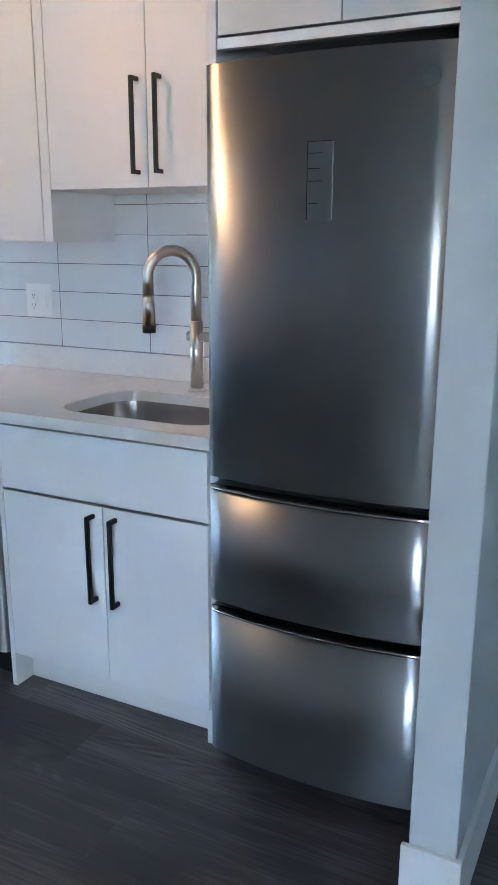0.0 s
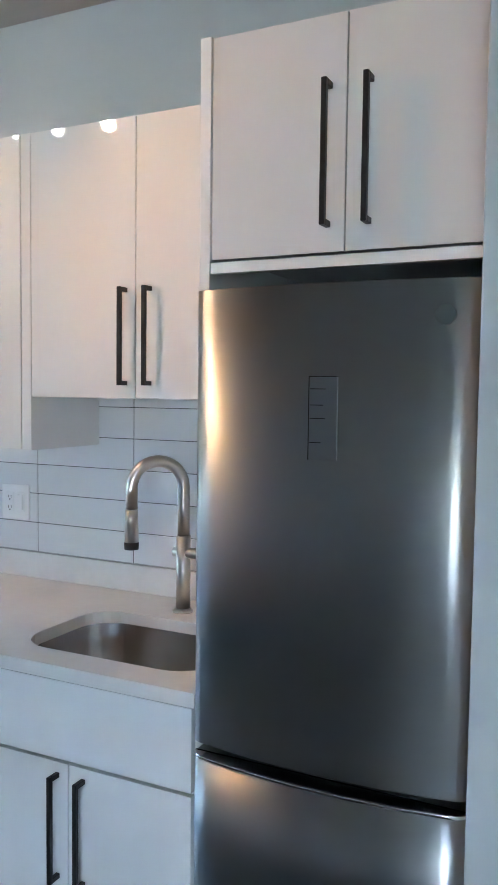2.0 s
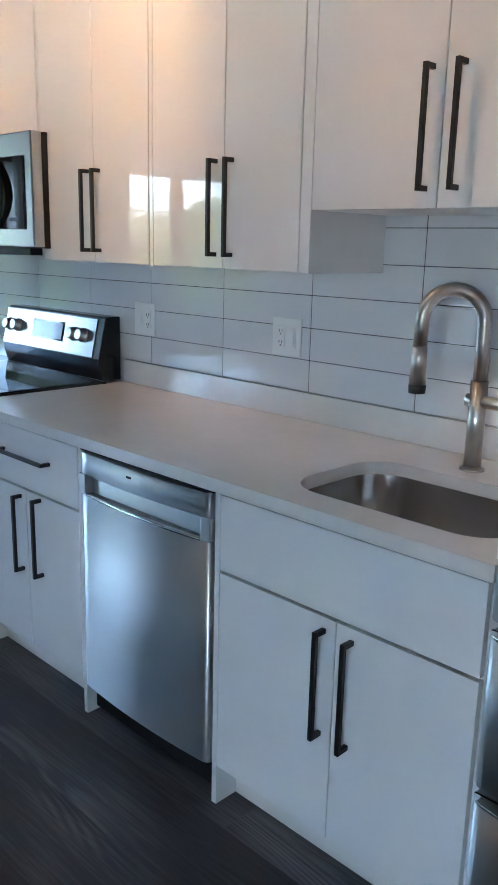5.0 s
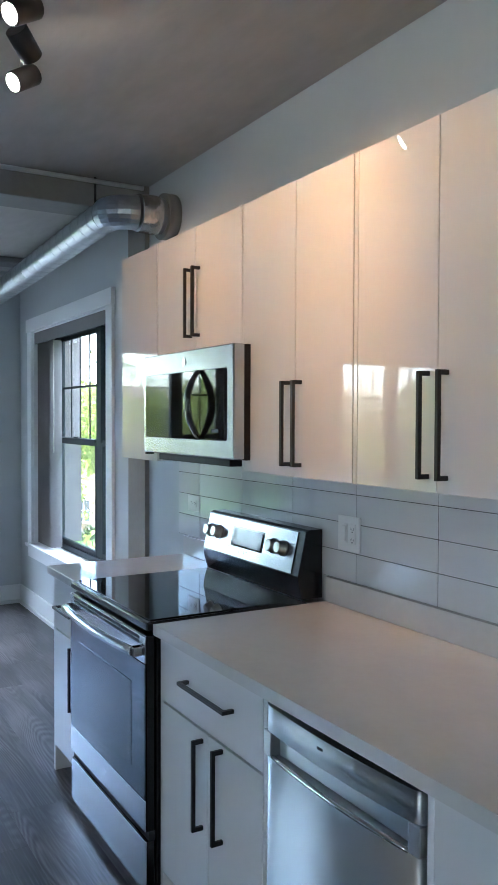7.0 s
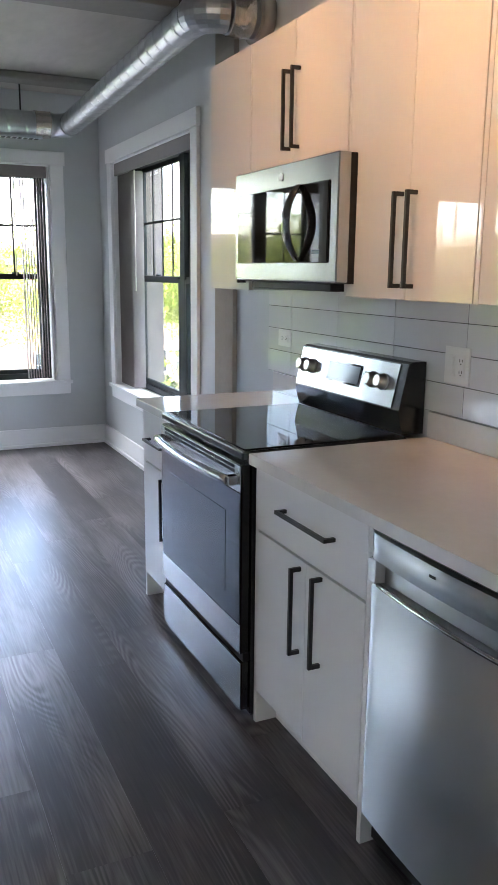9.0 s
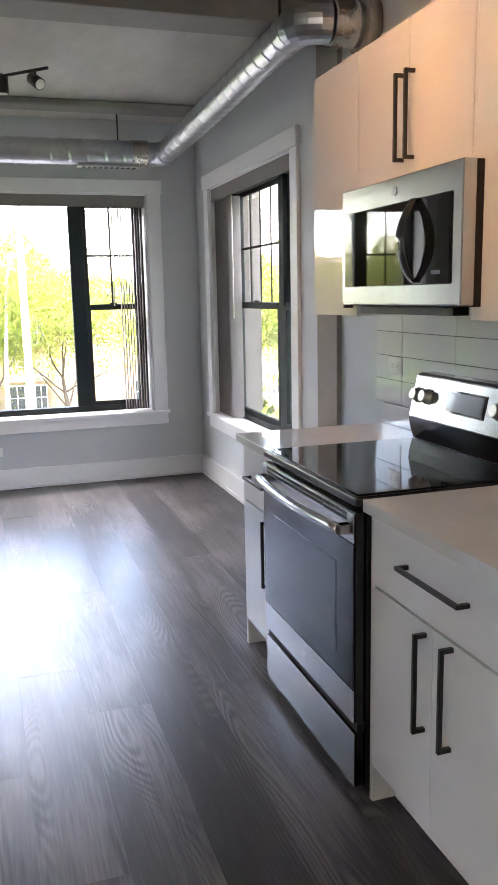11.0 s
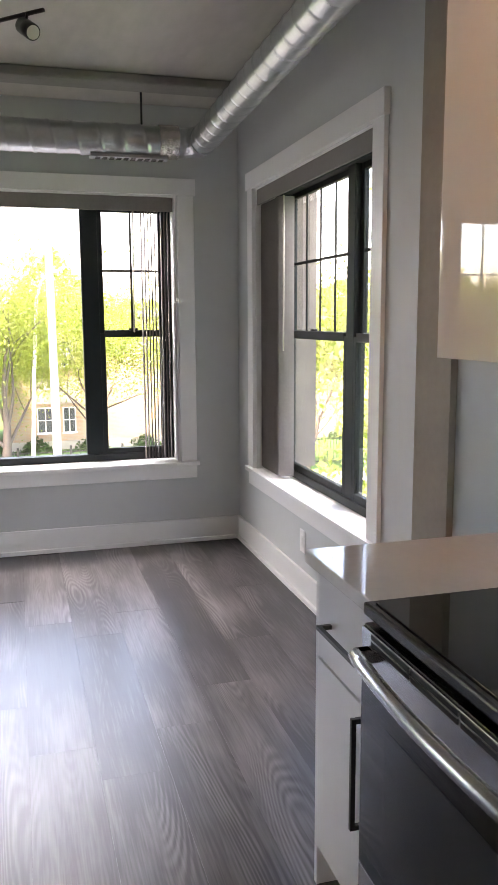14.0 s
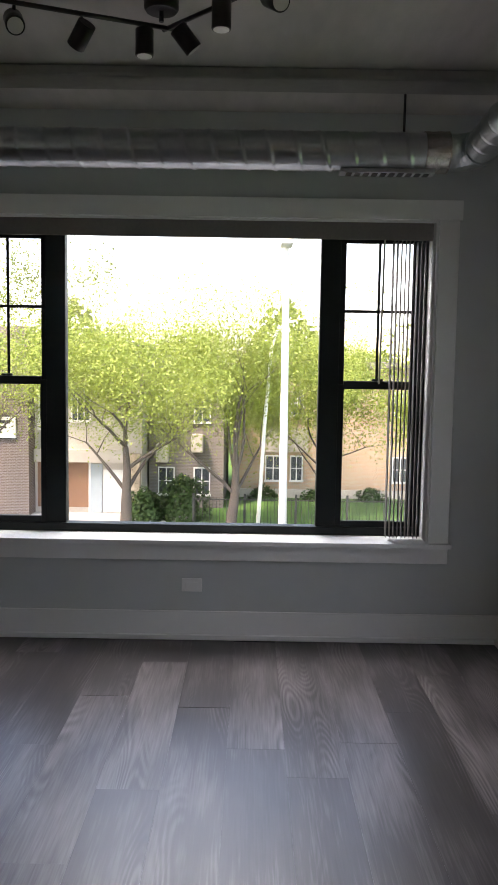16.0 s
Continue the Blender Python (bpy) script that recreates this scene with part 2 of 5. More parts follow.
def tube(bm, pts, radius, seg=16, cap=True):
    """A round tube along points, with one radius or one for each point."""
    pts = [Vector(p) for p in pts]
    rad = radius if isinstance(radius, (list, tuple)) else [radius] * len(pts)
    d = (pts[1] - pts[0]).normalized()
    u = d.orthogonal().normalized()
    rings = []
    for i, p in enumerate(pts):
        t = (pts[min(i + 1, len(pts) - 1)] - pts[max(i - 1, 0)]).normalized()
        u = (u - t * u.dot(t)).normalized()
        v = t.cross(u)
        rings.append([bm.verts.new(p + rad[i] * (math.cos(a) * u + math.sin(a) * v)) for a in [2 * math.pi * k / seg for k in range(seg)]])
    for a, b in zip(rings, rings[1:]):
        for k in range(seg):
            f = bm.faces.new((a[k], a[(k + 1) % seg], b[(k + 1) % seg], b[k]))
            f.smooth = True
    if cap:
        bm.faces.new(rings[0][::-1])
        bm.faces.new(rings[-1])
    return bm


def mesh_of(bm, name, material):
    bmesh.ops.recalc_face_normals(bm, faces=bm.faces)
    me = bpy.data.meshes.new(name)
    bm.to_mesh(me)
    bm.free()
    me.materials.append(material)
    return me


def part(name, bm, material, parent, label=""):
    """One mesh object under a thing or under a part; its points are given in the world."""
    ob = new(name, mesh_of(bm, name, material))
    ob.parent = parent
    if parent.parent is None:
        ob.location = -parent.location
    return tagged(ob, label)


def thing(name, at, label, category, group="", kind=""):
    ob = new(name)
    ob.location = at
    return tagged(ob, label, category, group, kind)


def solid(name, bm, material, label="", category="", kind="", group=""):
    return tagged(new(name, mesh_of(bm, name, material)), label, category, group, kind)


def arc(c, r, a0, a1, n, plane="xz"):
    out = []
    for i in range(n + 1):
        a = radians(a0 + (a1 - a0) * i / n)
        p, q = r * math.cos(a), r * math.sin(a)
        out.append({"xz": (c[0] + p, c[1], c[2] + q), "xy": (c[0] + p, c[1] + q, c[2]), "yz": (c[0], c[1] + p, c[2] + q)}[plane])
    return out


# ---- plan ----
CEIL = 2.765
X_END, X_START = -7.46, 2.6       # window wall, and the wall behind the camera
Y_KIT, Y_SIDE, Y_BACK = 2.515, 2.57, -3.7
Y_OUT, X_OUT = 2.90, -7.78

# ---- walls ----


def wall_with_openings(name, axis, at, out, lo, hi, openings, label):
    """A wall of real thickness between at and out, along the other axis from lo to hi, pierced by openings (lo, hi, bottom, top)."""
    bm = bmesh.new()
    a, b = min(at, out), max(at, out)

    def put(p0, p1, z0, z1):
        if axis == "x":
            box(bm, a, b, p0, p1, z0, z1)
        else:
            box(bm, p0, p1, a, b, z0, z1)
    p = lo
    for o0, o1, z0, z1 in sorted(openings):
        put(p, o0, 0, CEIL)
        put(o0, o1, 0, z0)
        put(o0, o1, z1, CEIL)
        p = o1
    put(p, hi, 0, CEIL)
    return solid(name, bm, M_WALL, label, "wall", "structure")


W1 = (-0.395, 2.17, 0.52, 2.235)    # end wall, wide window
W3 = (-3.25, -1.55, 0.52, 2.235)    # end wall, second window
W2 = (-7.07, -5.37, 0.52, 2.235)    # side wall window
wall_with_openings("wall_west", "x", X_END, X_OUT, Y_BACK, Y_OUT, [W1, W3], "pale grey painted wall pierced by wide windows")
wall_with_openings("wall_north", "y", Y_SIDE, Y_OUT, X_END, -4.83, [W2], "pale grey painted wall with a deep window")
solid("wall_kitchen", boxes((-4.83, X_START, Y_KIT, Y_OUT, 0, CEIL)), M_WALL, "pale grey painted wall behind kitchen cabinets", "wall", "structure")
W_ADDED = (0.4, 1.6, 0.52, 2.235)        # unseen window added behind the camera to let in daylight
wall_with_openings("wall_south", "y", Y_BACK, Y_BACK - 0.3, X_OUT, X_START + 0.15, [W_ADDED], "pale grey painted wall with one added window")
solid("wall_east", boxes((X_START, X_START + 0.15, Y_BACK, Y_OUT, 0, CEIL)), M_WALL, "plain pale grey painted wall", "wall", "structure")
solid("wall_stub", boxes((-0.408, -0.308, 1.572, Y_KIT, 0, CEIL), bevel=0.003), M_WALL, "short pale grey wall beside the fridge", "wall", "structure")
solid("column", boxes((-4.845, -4.61, 2.49, 2.6, 0, CEIL)), M_RAW, "raw taupe concrete column strip in the wall", "column", "structure")
solid("ceiling", boxes((X_OUT, X_START + 0.15, Y_BACK - 0.3, Y_OUT, CEIL, CEIL + 0.2)), M_CONC, "rough stained grey concrete ceiling", "ceiling", "structure")
beam = solid("ceiling_beam", boxes((-4.845, -4.61, Y_BACK, 2.49, 2.62, CEIL), bevel=0.006), M_BEAM, "grey painted steel beam across the ceiling", "beam", "structure")
# Takes the darker beam colour to show shade on its room-side face.
solid("ceiling_beam", boxes((-7.02, -6.83, Y_BACK, Y_SIDE, 2.715, CEIL), bevel=0.014), M_BEAM, "shallow beam near the window wall, coloured dark for shade", "beam", "structure")
conduit = bmesh.new()
tube(conduit, [(-4.585, Y_BACK, 2.742), (-4.585, 2.47, 2.742)], 0.012, 8)
solid("conduit", conduit, M_TRIM, "thin white conduit along the beam", "conduit")


def baseboard(name, x0, x1, y0, y1, face):
    """Tall flat baseboard with a shoe moulding; face is the way into the room."""
    bm = boxes((x0, x1, y0, y1, 0.0, 0.155), bevel=0.003)
    fx, fy = face
    box(bm, x0 + (0.012 if fx > 0 else 0), x1 + (0.014 if fx > 0 else 0), y0 - (0.014 if fy < 0 else 0), y1 - (0.012 if fy < 0 else 0), 0.0, 0.028, bevel=0.004)
    return solid(name, bm, M_TRIM, "tall white painted baseboard", "baseboard", "structure")


baseboard("baseboard", X_END, X_END + 0.016, Y_BACK, Y_SIDE, (1, 0))
baseboard("baseboard", X_END + 0.016, -4.85, Y_SIDE - 0.016, Y_SIDE, (0, -1))
baseboard("baseboard", -4.61, -4.15, Y_KIT - 0.016, Y_KIT, (0, -1))
stub_base = boxes((-0.422, -0.294, 1.558, 1.572, 0, 0.155), (-0.308, -0.294, 1.572, Y_KIT, 0, 0.155), bevel=0.003)
solid("baseboard", stub_base, M_TRIM, "white painted baseboard wrapping the stub wall", "baseboard", "structure")

# ---- windows ----
SILL_Z, HEAD_Z = 0.545, 2.235


def to_axes(axis, wall, inward):
    """A function that turns (along, depth into the wall, z) boxes into world boxes."""
    def f(a0, a1, d0, d1, z0, z1):
        p0, p1 = sorted((wall - inward * d0, wall - inward * d1))
        return (p0, p1, a0, a1, z0, z1) if axis == "x" else (a0, a1, p0, p1, z0, z1)
    return f


def window(name, axis, wall, inward, opening, units, label, muntin_cols, shift=0.0):
    """A deep window: casing, stool, apron, black frame, sashes with muntins, panes. units: (lo, hi, kind)."""
    lo, hi, z0, z1 = opening
    f = to_axes(axis, wall, inward)
    g = to_axes(axis, wall + inward * shift, inward)
    at = (wall, (lo + hi) / 2, SILL_Z) if axis == "x" else ((lo + hi) / 2, wall, SILL_Z)
    w = thing(name, at, label, "window", kind="structure")
    c = 0.105
    part("casing", boxes(f(lo - c, lo, -0.02, 0.0, SILL_Z, z1), bevel=0.002), M_TRIM, w)
    part("casing", boxes(f(hi, hi + c, -0.02, 0.0, SILL_Z, z1), bevel=0.002), M_TRIM, w)
    part("casing", boxes(f(lo - c - 0.012, hi + c + 0.012, -0.028, 0.0, z1, z1 + 0.1), bevel=0.002), M_TRIM, w, "white head casing with small ears")
    part("window_sill", boxes(f(lo, hi, 0.0, 0.29, z0, SILL_Z), f(lo - c - 0.015, hi + c + 0.015, -0.04, 0.0, z0, SILL_Z), bevel=0.003), M_TRIM, w, "deep white painted sill")
    part("apron", boxes(f(lo - c, hi + c, -0.018, 0.0, z0 - 0.085, z0), bevel=0.002), M_TRIM, w)
    part("reveal", boxes(f(lo, lo + 0.012, 0.0, 0.17 - shift, SILL_Z, z1), bevel=0.001), M_TRIM, w)
    part("reveal", boxes(f(hi - 0.012, hi, 0.0, 0.17 - shift, SILL_Z, z1), bevel=0.001), M_TRIM, w)
    part("reveal", boxes(f(lo + 0.012, hi - 0.012, 0.0, 0.17 - shift, z1 - 0.012, z1), bevel=0.001), M_TRIM, w)
    fr = boxes(g(lo, lo + 0.05, 0.17, 0.25, SILL_Z, z1), g(hi - 0.05, hi, 0.17, 0.25, SILL_Z, z1), g(lo + 0.05, hi - 0.05, 0.17, 0.25, SILL_Z, SILL_Z + 0.045),
               g(lo + 0.05, hi - 0.05, 0.17, 0.25, z1 - 0.055, z1), bevel=0.003)
    frame_ob = part("window_frame", fr, M_FRAME, w, "black window frame")
    for i, (u0, u1, kind) in enumerate(units):
        if i:
            part("mullion", boxes(g(units[i - 1][1], u0, 0.185, 0.25, SILL_Z + 0.045, z1 - 0.055), bevel=0.003), M_FRAME, w)
        if kind == "fixed":
            part("pane", boxes(g(u0, u1, 0.205, 0.211, SILL_Z + 0.045, z1 - 0.055)), M_PANE, w).visible_shadow = False
            continue
        zb, zt, zm = SILL_Z + 0.045, z1 - 0.055, 1.382
        s = 0.032
        low = boxes(g(u0, u0 + s, 0.185, 0.215, zb, zm), g(u1 - s, u1, 0.185, 0.215, zb, zm), g(u0 + s, u1 - s, 0.185, 0.215, zb, zb + 0.035), g(u0 + s, u1 - s, 0.185, 0.215, zm - 0.025, zm + 0.018), bevel=0.002)
        sash = part("sash", low, M_FRAME, w, "black lower sash")
        part("pane", boxes(g(u0 + s, u1 - s, 0.198, 0.203, zb + 0.035, zm - 0.025)), M_PANE, sash).visible_shadow = False
        up = boxes(g(u0, u0 + s, 0.216, 0.246, zm - 0.02, zt), g(u1 - s, u1, 0.216, 0.246, zm - 0.02, zt), g(u0 + s, u1 - s, 0.216, 0.246, zt - 0.03, zt), g(u0 + s, u1 - s, 0.216, 0.246, zm - 0.02, zm + 0.02), bevel=0.002)
        sash2 = part("sash", up, M_FRAME, w, "black upper sash with muntins")
        part("pane", boxes(g(u0 + s, u1 - s, 0.229, 0.234, zm + 0.02, zt - 0.03)), M_PANE, sash2).visible_shadow = False
        zc = 1.782
        part("muntin", boxes(g(u0 + s, u1 - s, 0.222, 0.228, zc - 0.008, zc + 0.008)), M_FRAME, sash2)
        for k in range(1, muntin_cols):
            m0 = u0 + s + (u1 - u0 - 2 * s) * k / muntin_cols
            part("muntin", boxes(g(m0 - 0.007, m0 + 0.007, 0.2215, 0.2285, zm + 0.02, zt - 0.03)), M_FRAME, sash2)
        mid = (u0 + u1) / 2
        part("sash_lock", boxes(g(mid - 0.03, mid + 0.03, 0.18, 0.2, zm + 0.019, zm + 0.032), bevel=0.004), M_FRAME, sash)
    return w


window("window_1", "x", X_END, 1, W1, [(-0.345, 0.085, "hung"), (0.193, 1.582, "fixed"), (1.69, 2.12, "hung")], "wide black framed triple window with white casing", 2)
side_window = window("window_2", "y", Y_SIDE, -1, W2, [(-6.90, -5.99, "hung"), (-5.90, -5.42, "hung")], "black framed double hung window added out of view in white casing", 4, 0.045)
part("jamb", boxes((-7.02, -6.9, 2.695, 2.775, SILL_Z + 0.045, HEAD_Z - 0.055), bevel=0.002), M_FRAME, side_window, "wide black window jamb")
M_OUTER = mat("outer_brick", (0.12, 0.1, 0.09), 0.9, var=0.2, scale=9, bump=0.4, bump_scale=30)
for x0, x1 in ((-7.1, -7.05), (-5.39, -5.34)):
    part("outer_reveal", boxes((x0, x1, 2.822, 2.96, SILL_Z, HEAD_Z)), M_OUTER, side_window, "brown brick outer reveal")
window("window_3", "x", X_END, 1, W3, [(-3.2, -2.46, "hung"), (-2.34, -1.6, "hung")], "black framed twin double hung window", 4)
# Added out of view, so that daylight falls on the kitchen fronts.
window("added_window", "y", Y_BACK, 1, W_ADDED, [(0.45, 1.55, "hung")], "black framed double hung window added out of view", 4)


def vertical_blind(at, axis, along, depth, z0, z1, count, label, turned):
    """A drawn-back stack of vertical slats under a valance, with a wand."""
    b = thing("vertical_blind", at, label, "blind")
    lo, hi, vlo, vhi = along
    for i in range(count):
        p = lo + (hi - lo) * (i + 0.5) / count
        w, ang = 0.044, radians(turned + random.uniform(-5, 5))
        bm = bmesh.new()
        n = 6
        rows = []
        for k in range(n + 1):
            s = (k / n - 0.5) * 2
            d = depth + w * s * math.cos(ang)
            a = p + w * s * math.sin(ang) + 0.006 * (1 - s * s)
            rows.append([(d, a), (d, a + 0.0014)])
        ring = [r[0] for r in rows] + [r[1] for r in rows[::-1]]
        v0 = [bm.verts.new((d, a, z0) if axis == "x" else (a, d, z0)) for d, a in ring]
        v1 = [bm.verts.new((d, a, z1) if axis == "x" else (a, d, z1)) for d, a in ring]
        for k in range(len(ring)):
            bm.faces.new((v0[k], v0[(k + 1) % len(ring)], v1[(k + 1) % len(ring)], v1[k]))
        bm.faces.new(v0)
        bm.faces.new(v1[::-1])
        part("slat", bm, M_BLIND, b)
    if axis == "x":
        v = boxes((depth + 0.055, depth + 0.065, vlo, vhi, z1 - 0.005, z1 + 0.085), (depth - 0.06, depth + 0.055, vlo, vhi, z1 + 0.065, z1 + 0.078), bevel=0.002)
    else:
        v = boxes((vlo, vhi, depth - 0.065, depth - 0.055, z1 - 0.005, z1 + 0.085), (vlo, vhi, depth - 0.055, depth + 0.06, z1 + 0.065, z1 + 0.078), bevel=0.002)
    part("valance", v, M_BLIND, b, "dark taupe fabric valance")
    wand = bmesh.new()
    if axis == "x":
        tube(wand, [(depth + 0.03, lo - 0.04, z1), (depth + 0.035, lo - 0.05, z1 - 0.75)], 0.005, 8)
    else:
        tube(wand, [(hi + 0.03, depth - 0.03, z1), (hi + 0.04, depth - 0.035, z1 - 0.85)], 0.005, 8)
    part("wand", wand, M_SHEER, b, "pale plastic wand")
    return b


vertical_blind((X_END - 0.06, 2.0, SILL_Z), "x", (1.94, 2.13, -0.37, 2.145), -7.53, 0.562, 2.14, 9, "taupe vertical blind drawn aside, edge on to the window", -8)
vertical_blind((-6.9, Y_SIDE + 0.07, SILL_Z), "y", (-7.04, -6.68, -7.05, -5.39), 2.64, 0.562, 2.14, 15, "taupe vertical blind stacked at the window corner", 12)

# ---- kitchen cabinets ----
BASE_Y, UP_Y = 1.855, 2.185
DOOR_T, GAP = 0.018, 0.0015


def bar_handle(parent, x, y, z, length, upright=True):
    """A square black bar pull on two posts, standing off a door face at y."""
    t = 0.0055
    h = length / 2
    if upright:
        bm = boxes((x - t, x + t, y - 0.036, y - 0.025, z - h, z + h), (x - t, x + t, y - 0.0255, y, z - h, z - h + 0.012), (x - t, x + t, y - 0.0255, y, z + h - 0.012, z + h), bevel=0.0012)
    else:
        bm = boxes((x - h, x + h, y - 0.036, y - 0.025, z - t, z + t), (x - h, x - h + 0.012, y - 0.0255, y, z - t, z + t), (x + h - 0.012, x + h, y - 0.0255, y, z - t, z + t), bevel=0.0012)
    return part("handle", bm, M_BLACK, parent, "square black bar handle")


def front(cab, name, x0, x1, z0, z1, y, material, handle=None):
    d = part(name, boxes((x0 + GAP, x1 - GAP, y, y + DOOR_T, z0 + GAP, z1 - GAP), bevel=0.0012), material, cab)
    if handle:
        bar_handle(d, *handle)
    return d


def upper_cabinet(x0, x1, z0, z1, y, back, doors, handles, label, side_right=True):
    c = thing("wall_cabinet", ((x0 + x1) / 2, (y + back) / 2, z0), label, "cabinet", "kitchen wall cabinets")
    part("body", boxes((x0 + 0.001, x1 - 0.001, y + DOOR_T + 0.001, back, z0 + 0.002, z1)), M_SIDE, c)
    for (a, b), hx in zip(doors, handles):
        front(c, "door", a, b, z0, z1, y, M_GLOSS, None if hx is None else (hx[0], y, hx[1], 0.262))
    return c


TOP = 2.272
upper_cabinet(-4.155, -3.757, 1.368, TOP, UP_Y, Y_KIT, [(-4.155, -3.757)], [(-3.795, 1.53)], "narrow gloss white wall cabinet beside the microwave")
upper_cabinet(-3.755, -3.048, 1.80, TOP, UP_Y, Y_KIT, [(-3.755, -3.402), (-3.402, -3.048)], [(-3.432, 1.985), (-3.368, 1.985)], "gloss white wall cabinet above the microwave")
upper_cabinet(-3.034, -2.432, 1.368, TOP, UP_Y, Y_KIT, [(-3.034, -2.718), (-2.718, -2.432)], [(-2.748, 1.533), (-2.686, 1.533)], "tall gloss white wall cabinet with two doors")
upper_cabinet(-2.412, -1.822, 1.368, TOP, UP_Y, Y_KIT, [(-2.412, -2.102), (-2.102, -1.822)], [(-2.133, 1.533), (-2.068, 1.533)], "tall gloss white wall cabinet with two doors")
upper_cabinet(-1.784, -1.058, 1.522, TOP, UP_Y, Y_KIT, [(-1.784, -1.424), (-1.424, -1.058)], [(-1.455, 1.69), (-1.377, 1.69)], "shorter gloss white wall cabinet above the sink")
for px0, px1 in ((-3.047, -3.035), (-2.431, -2.413), (-1.821, -1.785)):
    solid("cabinet_panel", boxes((px0 + 0.001, px1 - 0.001, UP_Y + 0.001, Y_KIT, 1.368, TOP), bevel=0.001), M_GLOSS, "gloss white panel between wall cabinets", "panel", group="cabinet end panels")

# cabinet over the fridge, with its surround
over = thing("fridge_cabinet", (-0.75, 2.2, 1.8), "deep gloss white cabinet above the fridge", "cabinet")
part("body", boxes((-1.02, -0.412, 1.882, Y_KIT, 1.835, TOP)), M_SIDE, over)
part("side_panel", boxes((-1.046, -1.021, 1.866, Y_KIT, 0.0, TOP + 0.004), bevel=0.001), M_SATIN, over, "white side panel down to the floor")
part("bottom_rail", boxes((-1.02, -0.412, 1.868, 1.888, 1.792, 1.815), bevel=0.001), M_SATIN, over)
front(over, "door", -1.016, -0.722, 1.818, TOP, 1.863, M_GLOSS, (-0.757, 1.863, 2.004, 0.275))
front(over, "door", -0.722, -0.412, 1.818, TOP, 1.863, M_GLOSS, (-0.674, 1.863, 2.004, 0.275))


def base_cabinet(x0, x1, label, doors, body_top, drawer_handle, left_leg, right_leg, split=0.6595, pull_z=0.772):
    c = thing("base_cabinet", ((x0 + x1) / 2, 2.15, 0), label, "cabinet", "kitchen base cabinets")
    part("body", boxes((x0 + 0.018, x1 - 0.018, BASE_Y + DOOR_T + 0.001, Y_KIT, 0.112, body_top)), M_SIDE, c)
    for a, leg in ((x0, left_leg), (x1 - 0.018, right_leg)):
        part("side_panel", boxes((a, a + 0.0175, BASE_Y + (0.001 if leg else DOOR_T), Y_KIT, 0.0, 0.862), bevel=0.001), M_SATIN, c)
    part("toe_kick", boxes((x0 + 0.018, x1 - 0.018, BASE_Y + 0.075, BASE_Y + 0.09, 0, 0.112)), M_SIDE, c)
    i0 = x0 + (0.018 if left_leg else 0)
    i1 = x1 - (0.018 if right_leg else 0)
    front(c, "drawer_front", i0, i1, split + 0.0025, 0.856, BASE_Y, M_SATIN, (((i0 + i1) / 2 + drawer_handle[0], BASE_Y, pull_z, drawer_handle[1], False) if drawer_handle else None))
    for a, b, hx, hz in doors:
        front(c, "door", a, b, 0.114, split - 0.0025, BASE_Y, M_SATIN, (hx, BASE_Y, hz, 0.262))
    return c


base_cabinet(-4.13, -3.762, "narrow white base cabinet beside the range", [(-4.112, -3.78, -3.82, 0.485)], 0.862, (0.025, 0.225), True, True, 0.632, 0.742)
base_cabinet(-2.982, -2.337, "white base cabinet with a drawer and two doors", [(-2.964, -2.655, -2.686, 0.505), (-2.655, -2.355, -2.568, 0.517)], 0.862, (0.015, 0.283), True, True)
base_cabinet(-1.769, -1.048, "white sink base cabinet with a false drawer front", [(-1.751, -1.386, -1.418, 0.5), (-1.386, -1.048, -1.342, 0.5)], 0.62, None, True, False)

# ---- worktop, sink, splash ----
CT = 0.9


def counter_left():
    bm = boxes((-4.152, -3.758, 1.832, Y_KIT - 0.001, CT - 0.033, CT), bevel=0.003)
    return solid("worktop", bm, M_QUARTZ, "pale polished quartz worktop beside the range", "worktop", group="quartz worktops")


counter_left()
SX0, SX1, SY0, SY1, SR = -1.615, -1.075, 1.925, 2.285, 0.10


def rounded(x0, x1, y0, y1, r, n=6):
    pts = []
    for cx, cy, a0 in ((x1 - r, y1 - r, 0), (x0 + r, y1 - r, 90), (x0 + r, y0 + r, 180), (x1 - r, y0 + r, 270)):
        for i in range(n + 1):
            a = radians(a0 + 90 * i / n)
            pts.append((cx + r * math.cos(a), cy + r * math.sin(a)))
    return pts


def worktop_with_hole():
    x0, x1, y0, y1 = -2.986, -1.03, 1.832, Y_KIT - 0.001
    hole = rounded(SX0, SX1, SY0, SY1, SR)
    bm = bmesh.new()
    outer = [(x0, y0), (x1, y0), (x1, y1), (x0, y1)]
    vo = [bm.verts.new((*p, CT)) for p in outer]
    vh = [bm.verts.new((*p, CT)) for p in hole]
    eo = [bm.edges.new((vo[i], vo[(i + 1) % 4])) for i in range(4)]
    eh = [bm.edges.new((vh[i], vh[(i + 1) % len(vh)])) for i in range(len(vh))]
    bmesh.ops.triangle_fill(bm, use_beauty=True, edges=eo + eh)
    ext = bmesh.ops.extrude_face_region(bm, geom=bm.faces[:])
    bmesh.ops.translate(bm, verts=[v for v in ext["geom"] if isinstance(v, bmesh.types.BMVert)], vec=(0, 0, -0.033))
    return bm


solid("worktop", worktop_with_hole(), M_QUARTZ, "pale polished quartz worktop with an undermount sink cutout", "worktop", group="quartz worktops")
solid("backsplash_upstand", boxes((-2.985, -1.048, Y_KIT - 0.02, Y_KIT - 0.0015, CT + 0.0005, CT + 0.088), bevel=0.0015), M_QUARTZ, "low pale quartz upstand along the worktop", "upstand")
